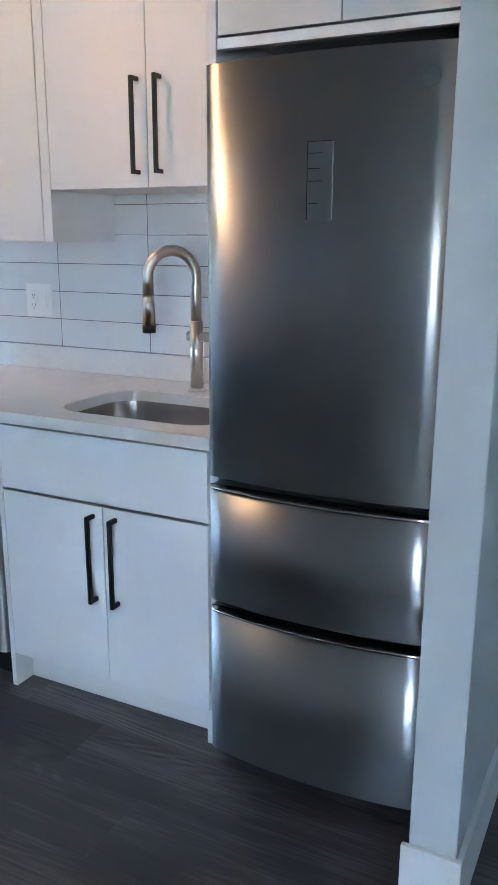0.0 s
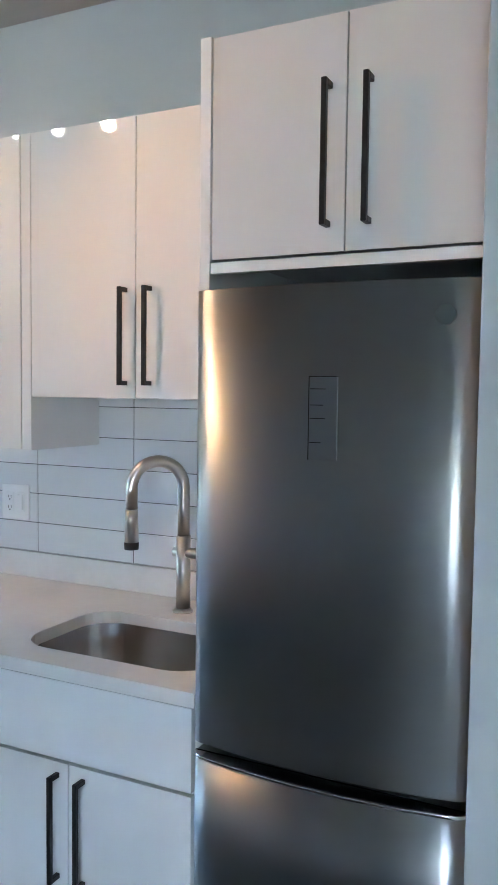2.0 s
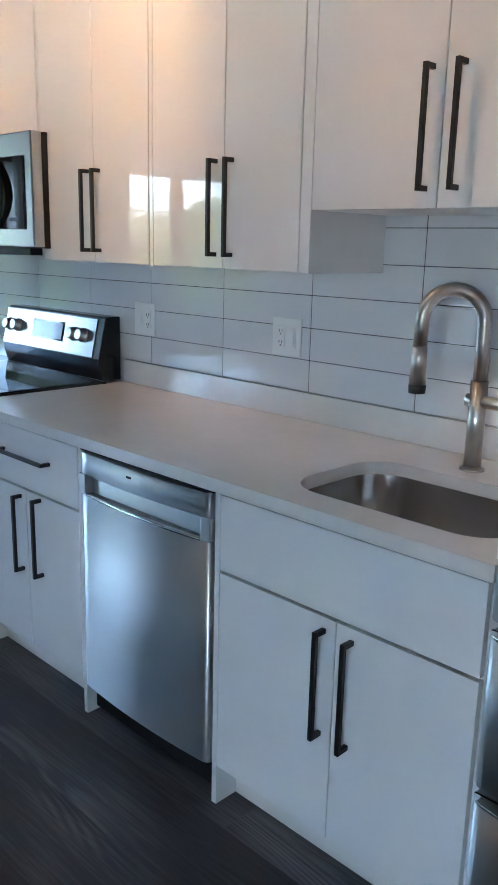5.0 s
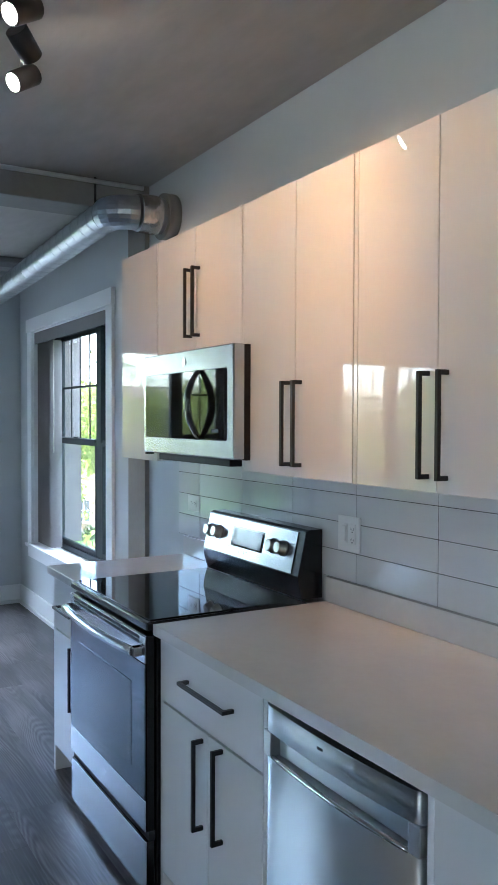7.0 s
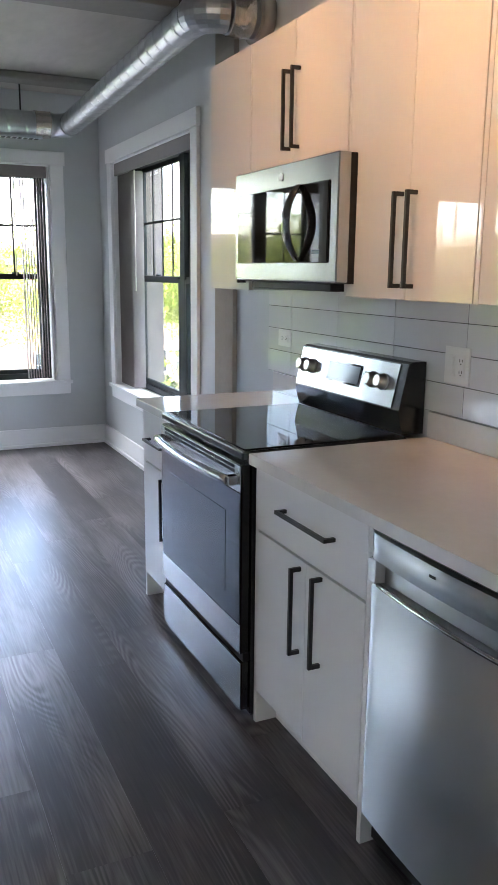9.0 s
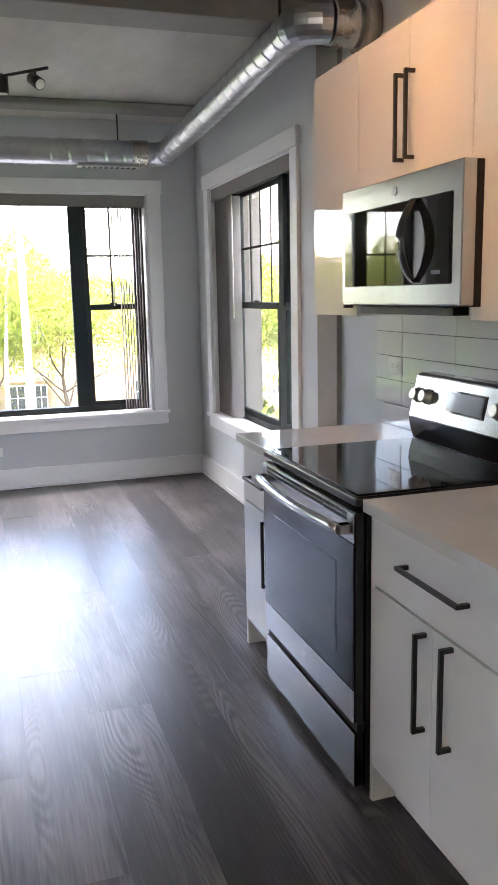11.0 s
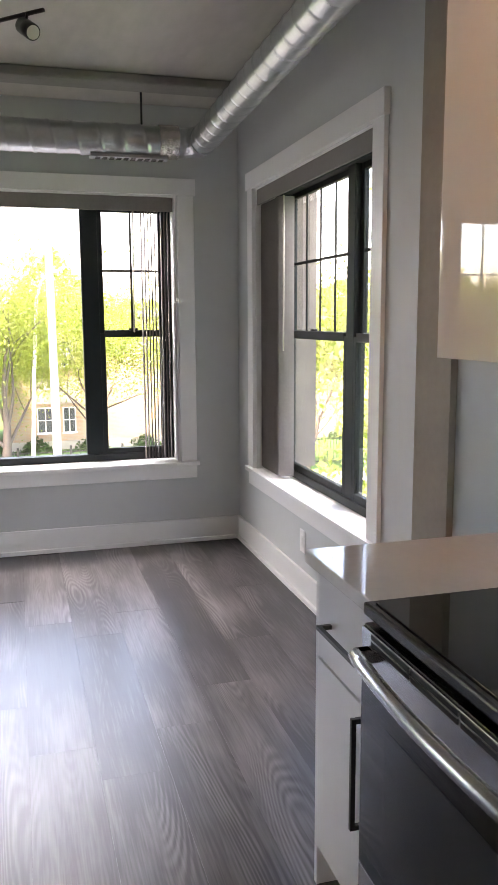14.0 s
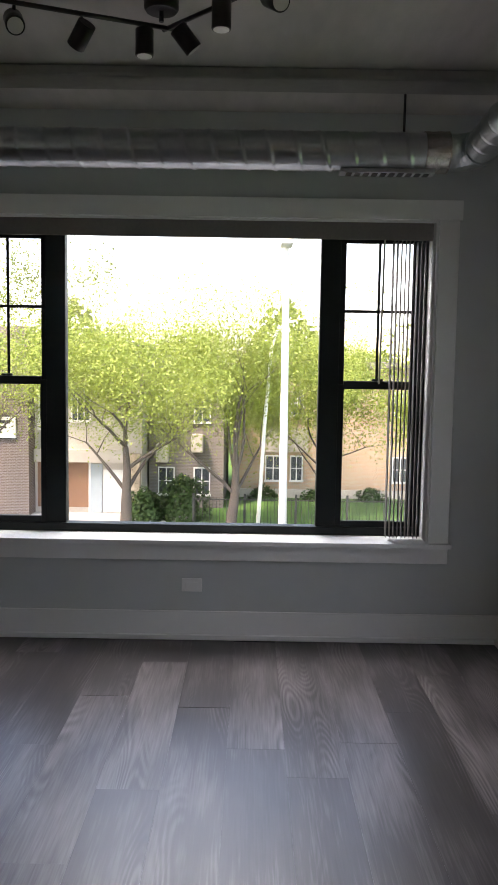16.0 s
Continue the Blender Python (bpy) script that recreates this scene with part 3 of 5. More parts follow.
solid("backsplash_upstand", boxes((-4.152, -3.76, Y_KIT - 0.02, Y_KIT - 0.0015, CT + 0.0005, CT + 0.088), bevel=0.0015), M_QUARTZ, "short pale quartz upstand beside the range", "upstand")

sink = thing("sink", ((SX0 + SX1) / 2, (SY0 + SY1) / 2, CT - 0.2), "stainless steel undermount sink bowl", "sink")
bm = bmesh.new()
levels = [(0.006, CT - 0.034), (0.004, CT - 0.05), (-0.004, CT - 0.16), (-0.03, CT - 0.195), (-0.07, CT - 0.205)]
rings = [[bm.verts.new((*p, z)) for p in rounded(SX0 - g, SX1 + g, SY0 - g, SY1 + g, max(0.03, SR + g))] for g, z in levels]
for a, b in zip(rings, rings[1:]):
    for k in range(len(a)):
        fc = bm.faces.new((a[k], a[(k + 1) % len(a)], b[(k + 1) % len(a)], b[k]))
        fc.smooth = True
bm.faces.new(rings[-1])
part("bowl", bm, M_SINK, sink)
drain = bmesh.new()
tube(drain, [(-1.345, 2.12, CT - 0.2045), (-1.345, 2.12, CT - 0.2)], 0.045, 24)
part("drain", drain, M_CHROME, sink, "round chrome drain")

# ---- faucet ----
FX, FY = -1.383, 2.375
faucet = thing("faucet", (FX, FY, CT), "brushed nickel pull-down gooseneck kitchen faucet", "faucet")
bm = bmesh.new()
tube(bm, [(FX, FY, CT), (FX, FY, CT + 0.006), (FX, FY, CT + 0.0065), (FX, FY, CT + 0.012)], [0.031, 0.031, 0.027, 0.024], 28)
part("base_ring", bm, M_NICKEL, faucet)
bm = bmesh.new()
tube(bm, [(FX, FY, CT + 0.006), (FX, FY, CT + 0.225)], 0.0215, 28)
part("body", bm, M_NICKEL, faucet)
fdir = Vector((-0.72, -0.69, 0)).normalized()
neck = [(FX, FY, CT + 0.226), (FX, FY, CT + 0.31), (FX, FY, CT + 0.368)]
R = 0.076
for i in range(1, 15):
    a = radians(180 - 180 * i / 14)
    o = Vector((FX, FY, CT + 0.368)) + fdir * (R + R * math.cos(a)) + Vector((0, 0, R * math.sin(a)))
    neck.append(tuple(o))
end = Vector((FX, FY, CT + 0.368)) + fdir * 2 * R
neck.append(tuple(end + Vector((0, 0, -0.06))))
bm = bmesh.new()
tube(bm, neck, 0.0175, 24)
part("neck", bm, M_NICKEL, faucet)
bm = bmesh.new()
tube(bm, [end + Vector((0, 0, -0.062)), end + Vector((0, 0, -0.09)), end + Vector((0, 0, -0.155))], [0.0185, 0.019, 0.021], 24)
spray = part("spray_head", bm, M_NICKEL, faucet)
bm = bmesh.new()
tube(bm, [end + Vector((0, 0, -0.155)), end + Vector((0, 0, -0.176))], [0.0215, 0.0205], 24)
part("nozzle", bm, M_RUBBER, spray, "black rubber spray nozzle")
bm = bmesh.new()
tube(bm, [(FX - 0.03, FY, CT + 0.175), (FX + 0.085, FY, CT + 0.175)], 0.016, 20)
valve = part("handle_barrel", bm, M_NICKEL, faucet)
bm = bmesh.new()
tube(bm, [(FX + 0.075, FY, CT + 0.185), (FX + 0.082, FY, CT + 0.265)], [0.006, 0.005], 12)
part("lever", bm, M_NICKEL, valve)

# ---- fridge ----
fridge = thing("fridge", (-0.74, 2.15, 0), "stainless steel fridge with two lower freezer drawers", "fridge")
FX0, FX1 = -1.018, -0.445
part("body", boxes((FX0 + 0.012, FX1 - 0.004, 1.875, 2.48, 0.03, 1.735), bevel=0.004), M_DARK, fridge, "dark grey fridge cabinet")


def bowed(x0, x1, z0, z1, y_edge, bow, y_back, n=20, top_lip=0.0):
    """A door with a front bowed outwards and rounded side edges."""
    bm = bmesh.new()
    cols = []
    xs = [x0, x0 + 0.003, x0 + 0.010] + [x0 + 0.022 + (x1 - x0 - 0.044) * i / n for i in range(n + 1)] + [x1 - 0.010, x1 - 0.003, x1]
    for x in xs:
        s = (x - x0) / (x1 - x0) * 2 - 1
        e = min(x - x0, x1 - x)
        edge = 0.0 if e >= 0.022 else 0.022 - math.sqrt(max(0, 0.022**2 - (0.022 - e)**2))
        cols.append((x, y_edge - bow * (1 - s * s) + edge))
    lo = [bm.verts.new((x, y, z0)) for x, y in cols]
    hi = [bm.verts.new((x, y, z1)) for x, y in cols]
    for k in range(len(cols) - 1):
        f = bm.faces.new((lo[k], lo[k + 1], hi[k + 1], hi[k]))
        f.smooth = True
    b0, b1, b2, b3 = [bm.verts.new(p) for p in ((x0, y_back, z0), (x1, y_back, z0), (x0, y_back, z1), (x1, y_back, z1))]
    bm.faces.new(lo[::-1] + [b0, b1])
    bm.faces.new(hi + [b3, b2])
    bm.faces.new((b0, lo[0], hi[0], b2))
    bm.faces.new((lo[-1], b1, b3, hi[-1]))
    bm.faces.new((b1, b0, b2, b3))
    return bm


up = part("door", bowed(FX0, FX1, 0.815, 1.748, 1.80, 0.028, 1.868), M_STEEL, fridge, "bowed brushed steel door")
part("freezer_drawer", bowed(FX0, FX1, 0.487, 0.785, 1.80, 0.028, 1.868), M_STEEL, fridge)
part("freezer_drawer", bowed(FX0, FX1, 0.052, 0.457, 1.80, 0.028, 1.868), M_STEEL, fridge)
for z in (0.785, 0.457):
    part("drawer_lip", bowed(FX0 + 0.0005, FX1 - 0.0005, z - 0.004, z + 0.0035, 1.7985, 0.028, 1.815), M_CHROME, fridge, "bright chrome drawer lip")
part("kick_plate", boxes((FX0 + 0.02, FX1 - 0.02, 1.86, 1.88, 0.0, 0.05)), M_DARK, fridge)
badge = bmesh.new()
tube(badge, [(-0.507, 1.797, 1.685), (-0.507, 1.786, 1.685)], [0.019, 0.018], 24)
part("badge", badge, M_STEEL, up, "small round badge")
panel = part("display_panel", boxes((-0.7525, -0.6965, 1.7702, 1.7735, 1.42, 1.575), bevel=0.0008), M_STEEL, up, "upright display panel with loose film")
part("panel_edge", boxes((-0.754, -0.7525, 1.7698, 1.7735, 1.42, 1.5765)), M_DARK, panel)
part("panel_edge", boxes((-0.7525, -0.697, 1.7698, 1.7735, 1.575, 1.5765)), M_DARK, panel)
for dz, w in ((1.552, 0.03), (1.522, 0.026), (1.497, 0.03), (1.452, 0.022)):
    part("film_crease", boxes((-0.75, -0.75 + w, 1.7692, 1.7701, dz, dz + 0.0015)), M_DARK, panel)

# ---- dishwasher ----
dw = thing("dishwasher", (-2.05, 2.15, 0), "stainless steel dishwasher under the worktop", "dishwasher")
DX0, DX1 = -2.333, -1.773
part("body", boxes((DX0 + 0.004, DX1 - 0.004, 1.885, 2.48, 0.02, 0.858)), M_DARK, dw)
door = part("door", bowed(DX0, DX1, 0.112, 0.726, 1.846, 0.014, 1.883), M_STEELV, dw, "brushed steel door")
ctl = part("control_panel", bowed(DX0, DX1, 0.788, 0.852, 1.846, 0.014, 1.883), M_STEELV, dw, "steel panel above a pocket handle")
part("pocket_end", boxes((DX0, DX0 + 0.034, 1.841, 1.883, 0.7285, 0.7875), bevel=0.003), M_STEELV, ctl)
part("pocket_end", boxes((DX1 - 0.034, DX1, 1.841, 1.883, 0.7285, 0.7875), bevel=0.003), M_STEELV, ctl)
part("pocket", boxes((DX0 + 0.035, DX1 - 0.035, 1.868, 1.883, 0.7285, 0.7875)), M_STEELV, ctl, "recessed pocket handle")
lip = bmesh.new()
tube(lip, [(DX0 + 0.035 + (DX1 - DX0 - 0.07) * k / 12, 1.848 - 0.013 * (1 - (k / 6 - 1) ** 2), 0.727) for k in range(13)], 0.006, 10)
part("pocket_lip", lip, M_CHROME, ctl, "bright rounded lip")
part("indicator", boxes((-2.09, -2.07, 1.8305, 1.834, 0.826, 0.832)), M_DARK, ctl)
part("kick_plate", boxes((DX0 + 0.01, DX1 - 0.01, 1.93, 1.945, 0.0, 0.11)), M_DARK, dw)
part("top_seal", boxes((DX0, DX1, 1.852, 1.885, 0.8535, 0.866)), M_DARK, dw)

# ---- range ----
RX0, RX1 = -3.752, -2.992
rng = thing("range", ((RX0 + RX1) / 2, 2.15, 0), "stainless steel electric range with a black glass cooktop", "range")
part("body", boxes((RX0, RX1, 1.845, 2.49, 0.02, 0.872), bevel=0.002), M_ENAMEL, rng, "black enamel range body")
top = part("cooktop", boxes((RX0 - 0.001, RX1 + 0.001, 1.812, 2.42, 0.878, 0.905), bevel=0.006), M_ENAMEL, rng, "black cooktop rim")
part("glass_top", boxes((RX0 + 0.02, RX1 - 0.02, 1.83, 2.405, 0.9055, 0.9085), bevel=0.001), M_BGLASS, top, "black ceramic glass top")
odoor = part("oven_door", boxes((RX0 + 0.004, RX1 - 0.004, 1.8135, 1.843, 0.235, 0.862), bevel=0.003), M_ENAMEL, rng, "black edged steel oven door")
part("lower_trim", boxes((RX0 + 0.006, RX1 - 0.006, 1.8085, 1.813, 0.237, 0.336), bevel=0.0015), M_STEELH, odoor, "brushed steel strip")
part("oven_glass", boxes((RX0 + 0.006, RX1 - 0.006, 1.8085, 1.813, 0.338, 0.772), bevel=0.0015), M_BGLASS, odoor, "black oven door glass")
part("oven_window", boxes((RX0 + 0.12, RX1 - 0.12, 1.8072, 1.809, 0.41, 0.69)), M_OVEN, odoor, "dark oven window")
part("vent_panel", boxes((RX0 + 0.006, RX1 - 0.006, 1.8085, 1.8125, 0.774, 0.858), bevel=0.001), M_STEELH, odoor)
for k in range(4):
    for r in range(2):
        x0 = RX0 + 0.05 + k * 0.168
        part("vent_slot", boxes((x0, x0 + 0.158, 1.8072, 1.8088, 0.845 - r * 0.014, 0.855 - r * 0.014)), M_DARK, odoor)
hb = bmesh.new()
pts = []
for i in range(17):
    s = i / 16 * 2 - 1
    pts.append((RX0 + 0.045 + (RX1 - RX0 - 0.075) * i / 16, 1.778 - 0.022 * (1 - s * s), 0.812))
tube(hb, pts, 0.0155, 14)
box(hb, RX0 + 0.034, RX0 + 0.062, 1.775, 1.81, 0.798, 0.826, bevel=0.004)
box(hb, RX1 - 0.048, RX1 - 0.018, 1.772, 1.81, 0.797, 0.827, bevel=0.004)
part("oven_handle", hb, M_STEELH, odoor, "bowed steel oven handle")
bd = bmesh.new()
tube(bd, [((RX0 + RX1) / 2, 1.812, 0.287), ((RX0 + RX1) / 2, 1.808, 0.287)], 0.017, 24)
part("badge", bd, M_CHROME, odoor, "small round badge")
drw = part("storage_drawer", boxes((RX0 + 0.004, RX1 - 0.004, 1.8165, 1.843, 0.035, 0.205), bevel=0.003), M_ENAMEL, rng, "steel faced storage drawer")
part("drawer_face", boxes((RX0 + 0.006, RX1 - 0.006, 1.8115, 1.816, 0.037, 0.203), bevel=0.0015), M_STEELH, drw, "brushed steel face")
part("drawer_pull", boxes((RX0 + 0.004, RX1 - 0.004, 1.822, 1.843, 0.2055, 0.2345)), M_DARK, rng, "dark finger gap above the drawer")
part("kick_plate", boxes((RX0 + 0.02, RX1 - 0.02, 1.86, 1.875, 0.0, 0.02)), M_DARK, rng)
# back console, leaning away
con = bmesh.new()
prof = [(2.42, 0.905), (2.405, 0.955), (2.40, 0.99), (2.435, 1.145), (2.45, 1.152), (2.505, 1.152), (2.505, 0.905)]
ends = [[con.verts.new((x, y, z)) for y, z in prof] for x in (RX0, RX1 - 0.028)]
for k in range(len(prof)):
    con.faces.new((ends[0][k], ends[0][(k + 1) % len(prof)], ends[1][(k + 1) % len(prof)], ends[1][k]))
con.faces.new(ends[0])
con.faces.new(ends[1][::-1])
console = part("console", con, M_ENAMEL, rng, "black control console")


def on_slope(x0, x1, h0, h1, proud0, proud1):
    """A slab on the leaning front of the console; h runs up the slope."""
    p, d = Vector((0, 2.40, 0.99)), Vector((0, 0.035, 0.155)).normalized()
    nrm = Vector((0, -d.z, d.y))
    bm = bmesh.new()
    vs = [bm.verts.new(Vector((x, 0, 0)) + p + d * h + nrm * q) for x in (x0, x1) for h in (h0, h1) for q in (proud0, proud1)]
    for f in ((0, 1, 3, 2), (4, 6, 7, 5), (0, 4, 5, 1), (2, 3, 7, 6), (0, 2, 6, 4), (1, 5, 7, 3)):
        bm.faces.new([vs[i] for i in f])
    return bm


fasc = part("fascia", on_slope(RX0 + 0.008, RX1 - 0.07, 0.004, 0.154, 0.0, 0.004), M_STEELH, console, "brushed steel fascia")
part("display_window", on_slope(-3.52, -3.28, 0.045, 0.125, 0.0042, 0.006), M_BGLASS, console, "black clock display")
part("display_window", on_slope(-3.51, -3.29, 0.052, 0.118, 0.0062, 0.0068), M_LCD, console)
for kx in (-3.70, -3.635, -3.20, -3.135):
    d = Vector((0, 0.035, 0.155)).normalized()
    nrm = Vector((0, -d.z, d.y))
    c0 = Vector((kx, 2.40, 0.99)) + d * 0.085
    kb = bmesh.new()
    tube(kb, [c0 + nrm * 0.004, c0 + nrm * 0.012, c0 + nrm * 0.013, c0 + nrm * 0.034, c0 + nrm * 0.037], [0.029, 0.029, 0.024, 0.022, 0.019], 24)
    part("knob", kb, M_NICKEL, console, "chrome knob")

# ---- microwave ----
MX0, MX1 = -3.742, -2.985
mw = thing("microwave", ((MX0 + MX1) / 2, 2.3, 1.405), "stainless steel over-range microwave with a black door glass", "microwave")
part("body", boxes((MX0 + 0.003, MX1 - 0.003, 2.162, 2.50, 1.408, 1.797), bevel=0.002), M_DARK, mw, "black microwave case")
mdoor = part("door", boxes((MX0, MX1, 2.118, 2.161, 1.412, 1.798), bevel=0.004), M_STEELH, mw, "brushed steel microwave front")
part("door_glass", boxes((MX0 + 0.03, MX1 - 0.05, 2.1135, 2.1185, 1.472, 1.72), bevel=0.002), M_BGLASS, mdoor, "black door glass")
part("keypad", boxes((-3.185, MX1 - 0.052, 2.1122, 2.114, 1.478, 1.714)), M_BGLASS, mdoor, "dark touch keypad")
part("clock", boxes((-3.13, -3.08, 2.1115, 2.1125, 1.50, 1.512)), M_LCD, mdoor)
mh = bmesh.new()
sections = []
for i in range(15):
    q = i / 14 * 2 - 1
    depth, half = 0.046 * (1 - q * q), 0.026 - 0.008 * q * q
    z = 1.478 + 0.242 * i / 14
    sections.append([mh.verts.new((-3.222 + half * math.cos(a), 2.113 - depth - 0.004 - 0.009 * math.sin(a), z)) for a in [2 * math.pi * k / 14 for k in range(14)]])
for a, b in zip(sections, sections[1:]):
    for k in range(14):
        mh.faces.new((a[k], a[(k + 1) % 14], b[(k + 1) % 14], b[k])).smooth = True
mh.faces.new(sections[0][::-1])
mh.faces.new(sections[-1])
part("door_handle", mh, M_DARKREFL, mdoor, "wide bowed chrome handle with dark reflections in its colour")
bd = bmesh.new()
tube(bd, [(-3.36, 2.119, 1.757), (-3.36, 2.115, 1.757)], 0.014, 20)
part("badge", bd, M_CHROME, mdoor, "small round badge")
part("vent_base", boxes((MX0 + 0.06, MX1 - 0.1, 2.16, 2.47, 1.382, 1.407), bevel=0.003), M_DARK, mw, "dark grey underside with lamp and filter")

# ---- outlets and switches ----


def level_plate(x, z, y, label):
    """A socket plate laid on its side."""
    p = thing("outlet", (x, y, z), label, "outlet", "wall plates")
    part("plate", boxes((x - 0.06, x + 0.06, y - 0.006, y - 0.0005, z - 0.0375, z + 0.0375), bevel=0.002), M_PLATE, p)
    part("insert", boxes((x - 0.034, x + 0.034, y - 0.0085, y - 0.0055, z - 0.017, z + 0.017), bevel=0.001), M_PLATE, p)
    for dx in (-0.018, 0.018):
        for dz in (-0.006, 0.006):
            part("slot", boxes((x + dx - 0.004, x + dx + 0.005, y - 0.0092, y - 0.0084, z + dz - 0.001, z + dz + 0.001)), M_DARK, p)
        part("slot", boxes((x + dx + 0.008, x + dx + 0.012, y - 0.0092, y - 0.0084, z - 0.002, z + 0.002)), M_DARK, p)
    return p


def wall_plate(x, z, gang, y, label, kinds):
    w = 0.075 + 0.046 * (gang - 1)
    p = thing("outlet", (x, y, z), label, "outlet", "wall plates")
    part("plate", boxes((x - w / 2, x + w / 2, y - 0.006, y - 0.0005, z - 0.06, z + 0.06), bevel=0.002), M_PLATE, p)
    for i, k in enumerate(kinds):
        cx = x - 0.023 * (gang - 1) + 0.046 * i
        part("insert", boxes((cx - 0.017, cx + 0.017, y - 0.0085, y - 0.0055, z - 0.034, z + 0.034), bevel=0.001), M_PLATE, p)
        if k == "socket":
            for dz in (-0.018, 0.018):
                for dx in (-0.006, 0.006):
                    part("slot", boxes((cx + dx - 0.001, cx + dx + 0.001, y - 0.0092, y - 0.0084, z + dz - 0.004, z + dz + 0.005)), M_DARK, p)
                part("slot", boxes((cx - 0.002, cx + 0.002, y - 0.0092, y - 0.0084, z + dz - 0.012, z + dz - 0.008)), M_DARK, p)
        else:
            part("rocker", boxes((cx - 0.012, cx + 0.012, y - 0.012, y - 0.0083, z - 0.027, z + 0.027), bevel=0.002), M_PLATE, p)
    return p


YT = Y_KIT - 0.0055
wall_plate(-2.137, 1.155, 2, YT, "white double wall plate with socket and switch on tiles", ("socket", "switch"))
wall_plate(-2.863, 1.155, 2, YT, "white double wall plate with switch and socket on tiles", ("switch", "socket"))
level_plate(-4.06, 1.15, YT, "white socket plate lying on its side on tiles")
wall_plate(-6.2, 0.31, 1, Y_SIDE, "white socket plate on the wall under the window", ("switch",))
pl = thing("outlet", (X_END, 0.91, 0.296), "white socket plate under the wide window", "outlet", "wall plates")
part("plate", boxes((X_END, X_END + 0.006, 0.855, 0.965, 0.26, 0.332), bevel=0.002), M_PLATE, pl)
part("insert", boxes((X_END + 0.006, X_END + 0.0085, 0.876, 0.944, 0.279, 0.313), bevel=0.001), M_PLATE, pl)

# ---- ducts ----


def spiral(p0, axis, length, r, pitch=0.125, seg=32, n=20):
    """Spiral lock-seam duct along an axis (unit vector) from p0."""
    p0, ax = Vector(p0), Vector(axis).normalized()
    u = Vector((0, 0, 1))
    v = ax.cross(u).normalized()
    prof = [r] * n
    prof[0], prof[1], prof[2] = r + 0.002, r + 0.0042, r + 0.002
    total = int(length / pitch) * n
    bm = bmesh.new()
    grid = []
    for j in range(total + n):
        row = []
        for k in range(seg):
            s = (j / n - 1) * pitch + pitch * k / seg
            s = min(max(s, 0), length)
            a = 2 * math.pi * k / seg
            row.append(bm.verts.new(p0 + ax * s + prof[j % n] * (math.cos(a) * u + math.sin(a) * v)))
        grid.append(row)
    for j in range(total + n - 1):
        for k in range(seg):
            k2 = (k + 1) % seg
            sh = n if k2 == 0 else 0
            if j + 1 + sh >= total + n:
                continue
            f = bm.faces.new((grid[j][k], grid[j + sh][k2], grid[j + 1 + sh][k2], grid[j + 1][k]))
            f.smooth = True
    return bm


def elbow(c, r_turn, a0, a1, z0, r, seg=24, gores=5):
    bm = bmesh.new()
    pts = arc((c[0], c[1], z0), r_turn, a0, a1, gores, "xy")
    tube(bm, pts, r, seg)
    for f in bm.faces:
        f.smooth = False
    return bm


DZ0, DZ1, DR, DY = 2.540, 2.452, 0.086, 2.215
duct = thing("spiral_duct", (-5.7, DY, 2.5), "galvanised spiral duct running under the ceiling", "duct")
slope = (DZ1 - DZ0) / 2.4
part("pipe", spiral((-4.43, DY, DZ0), (-2.5, 0, DZ1 - DZ0), 2.44, DR - 0.011), M_DUCT, duct)
part("pipe", spiral((-6.99, 2.0, DZ1), (0, -1, 0), 5.5, DR), M_DUCT, duct)
part("elbow", elbow((-4.43, 2.325, 0), 0.11, 270, 360, DZ0, DR - 0.004), M_DUCT, duct, "segmented duct elbow")
part("elbow", elbow((-6.87, 2.095, 0), 0.12, 90, 180, DZ1, DR - 0.004), M_DUCT, duct, "segmented duct elbow")
bm = bmesh.new()
tube(bm, [(-4.32, 2.325, DZ0), (-4.32, Y_KIT, DZ0)], DR, 28)
part("wall_stub_pipe", bm, M_DUCT, duct)
for p0, p1 in (((-4.32, 2.33, DZ0), (-4.32, 2.43, DZ0)), ((-6.99, 2.09, DZ1), (-6.99, 1.98, DZ1))):
    bm = bmesh.new()
    a, b = Vector(p0), Vector(p1)
    tube(bm, [a + (b - a) * k / 6 for k in range(7)], [DR + 0.006 + random.uniform(-0.002, 0.002) for _ in range(7)], 24, cap=False)
    part("foil_tape", bm, M_FOIL, duct, "crinkled foil tape")
bm = bmesh.new()
tube(bm, [(-4.32, 2.455, DZ0), (-4.32, Y_KIT - 0.001, DZ0)], 0.112, 28)
part("wall_collar", bm, M_BEAM, duct, "grey painted wall collar")
bm = bmesh.new()
tube(bm, [(-4.6, DY, DZ0 + DR), (-4.6, DY, CEIL)], 0.006, 8)
part("hanger_rod", bm, M_TRACK, duct)
for hy in (1.895, -1.2):
    bm = bmesh.new()
    tube(bm, [(-7.02, hy, DZ1 + DR), (-7.02, hy, CEIL)], 0.006, 8)
    box(bm, -7.035, -7.005, hy - 0.02, hy + 0.02, CEIL - 0.012, CEIL - 0.0005)
    part("hanger_rod", bm, M_TRACK, duct)
reg = part("register", boxes((-7.03, -6.95, 1.6, 2.03, 2.352, 2.372), bevel=0.003), M_DUCT, duct, "long slotted supply register")
for k in range(10):
    part("louvre", boxes((-7.02, -6.96, 1.63 + k * 0.039, 1.655 + k * 0.039, 2.3495, 2.3525)), M_DARK, reg)

# ---- track lights ----


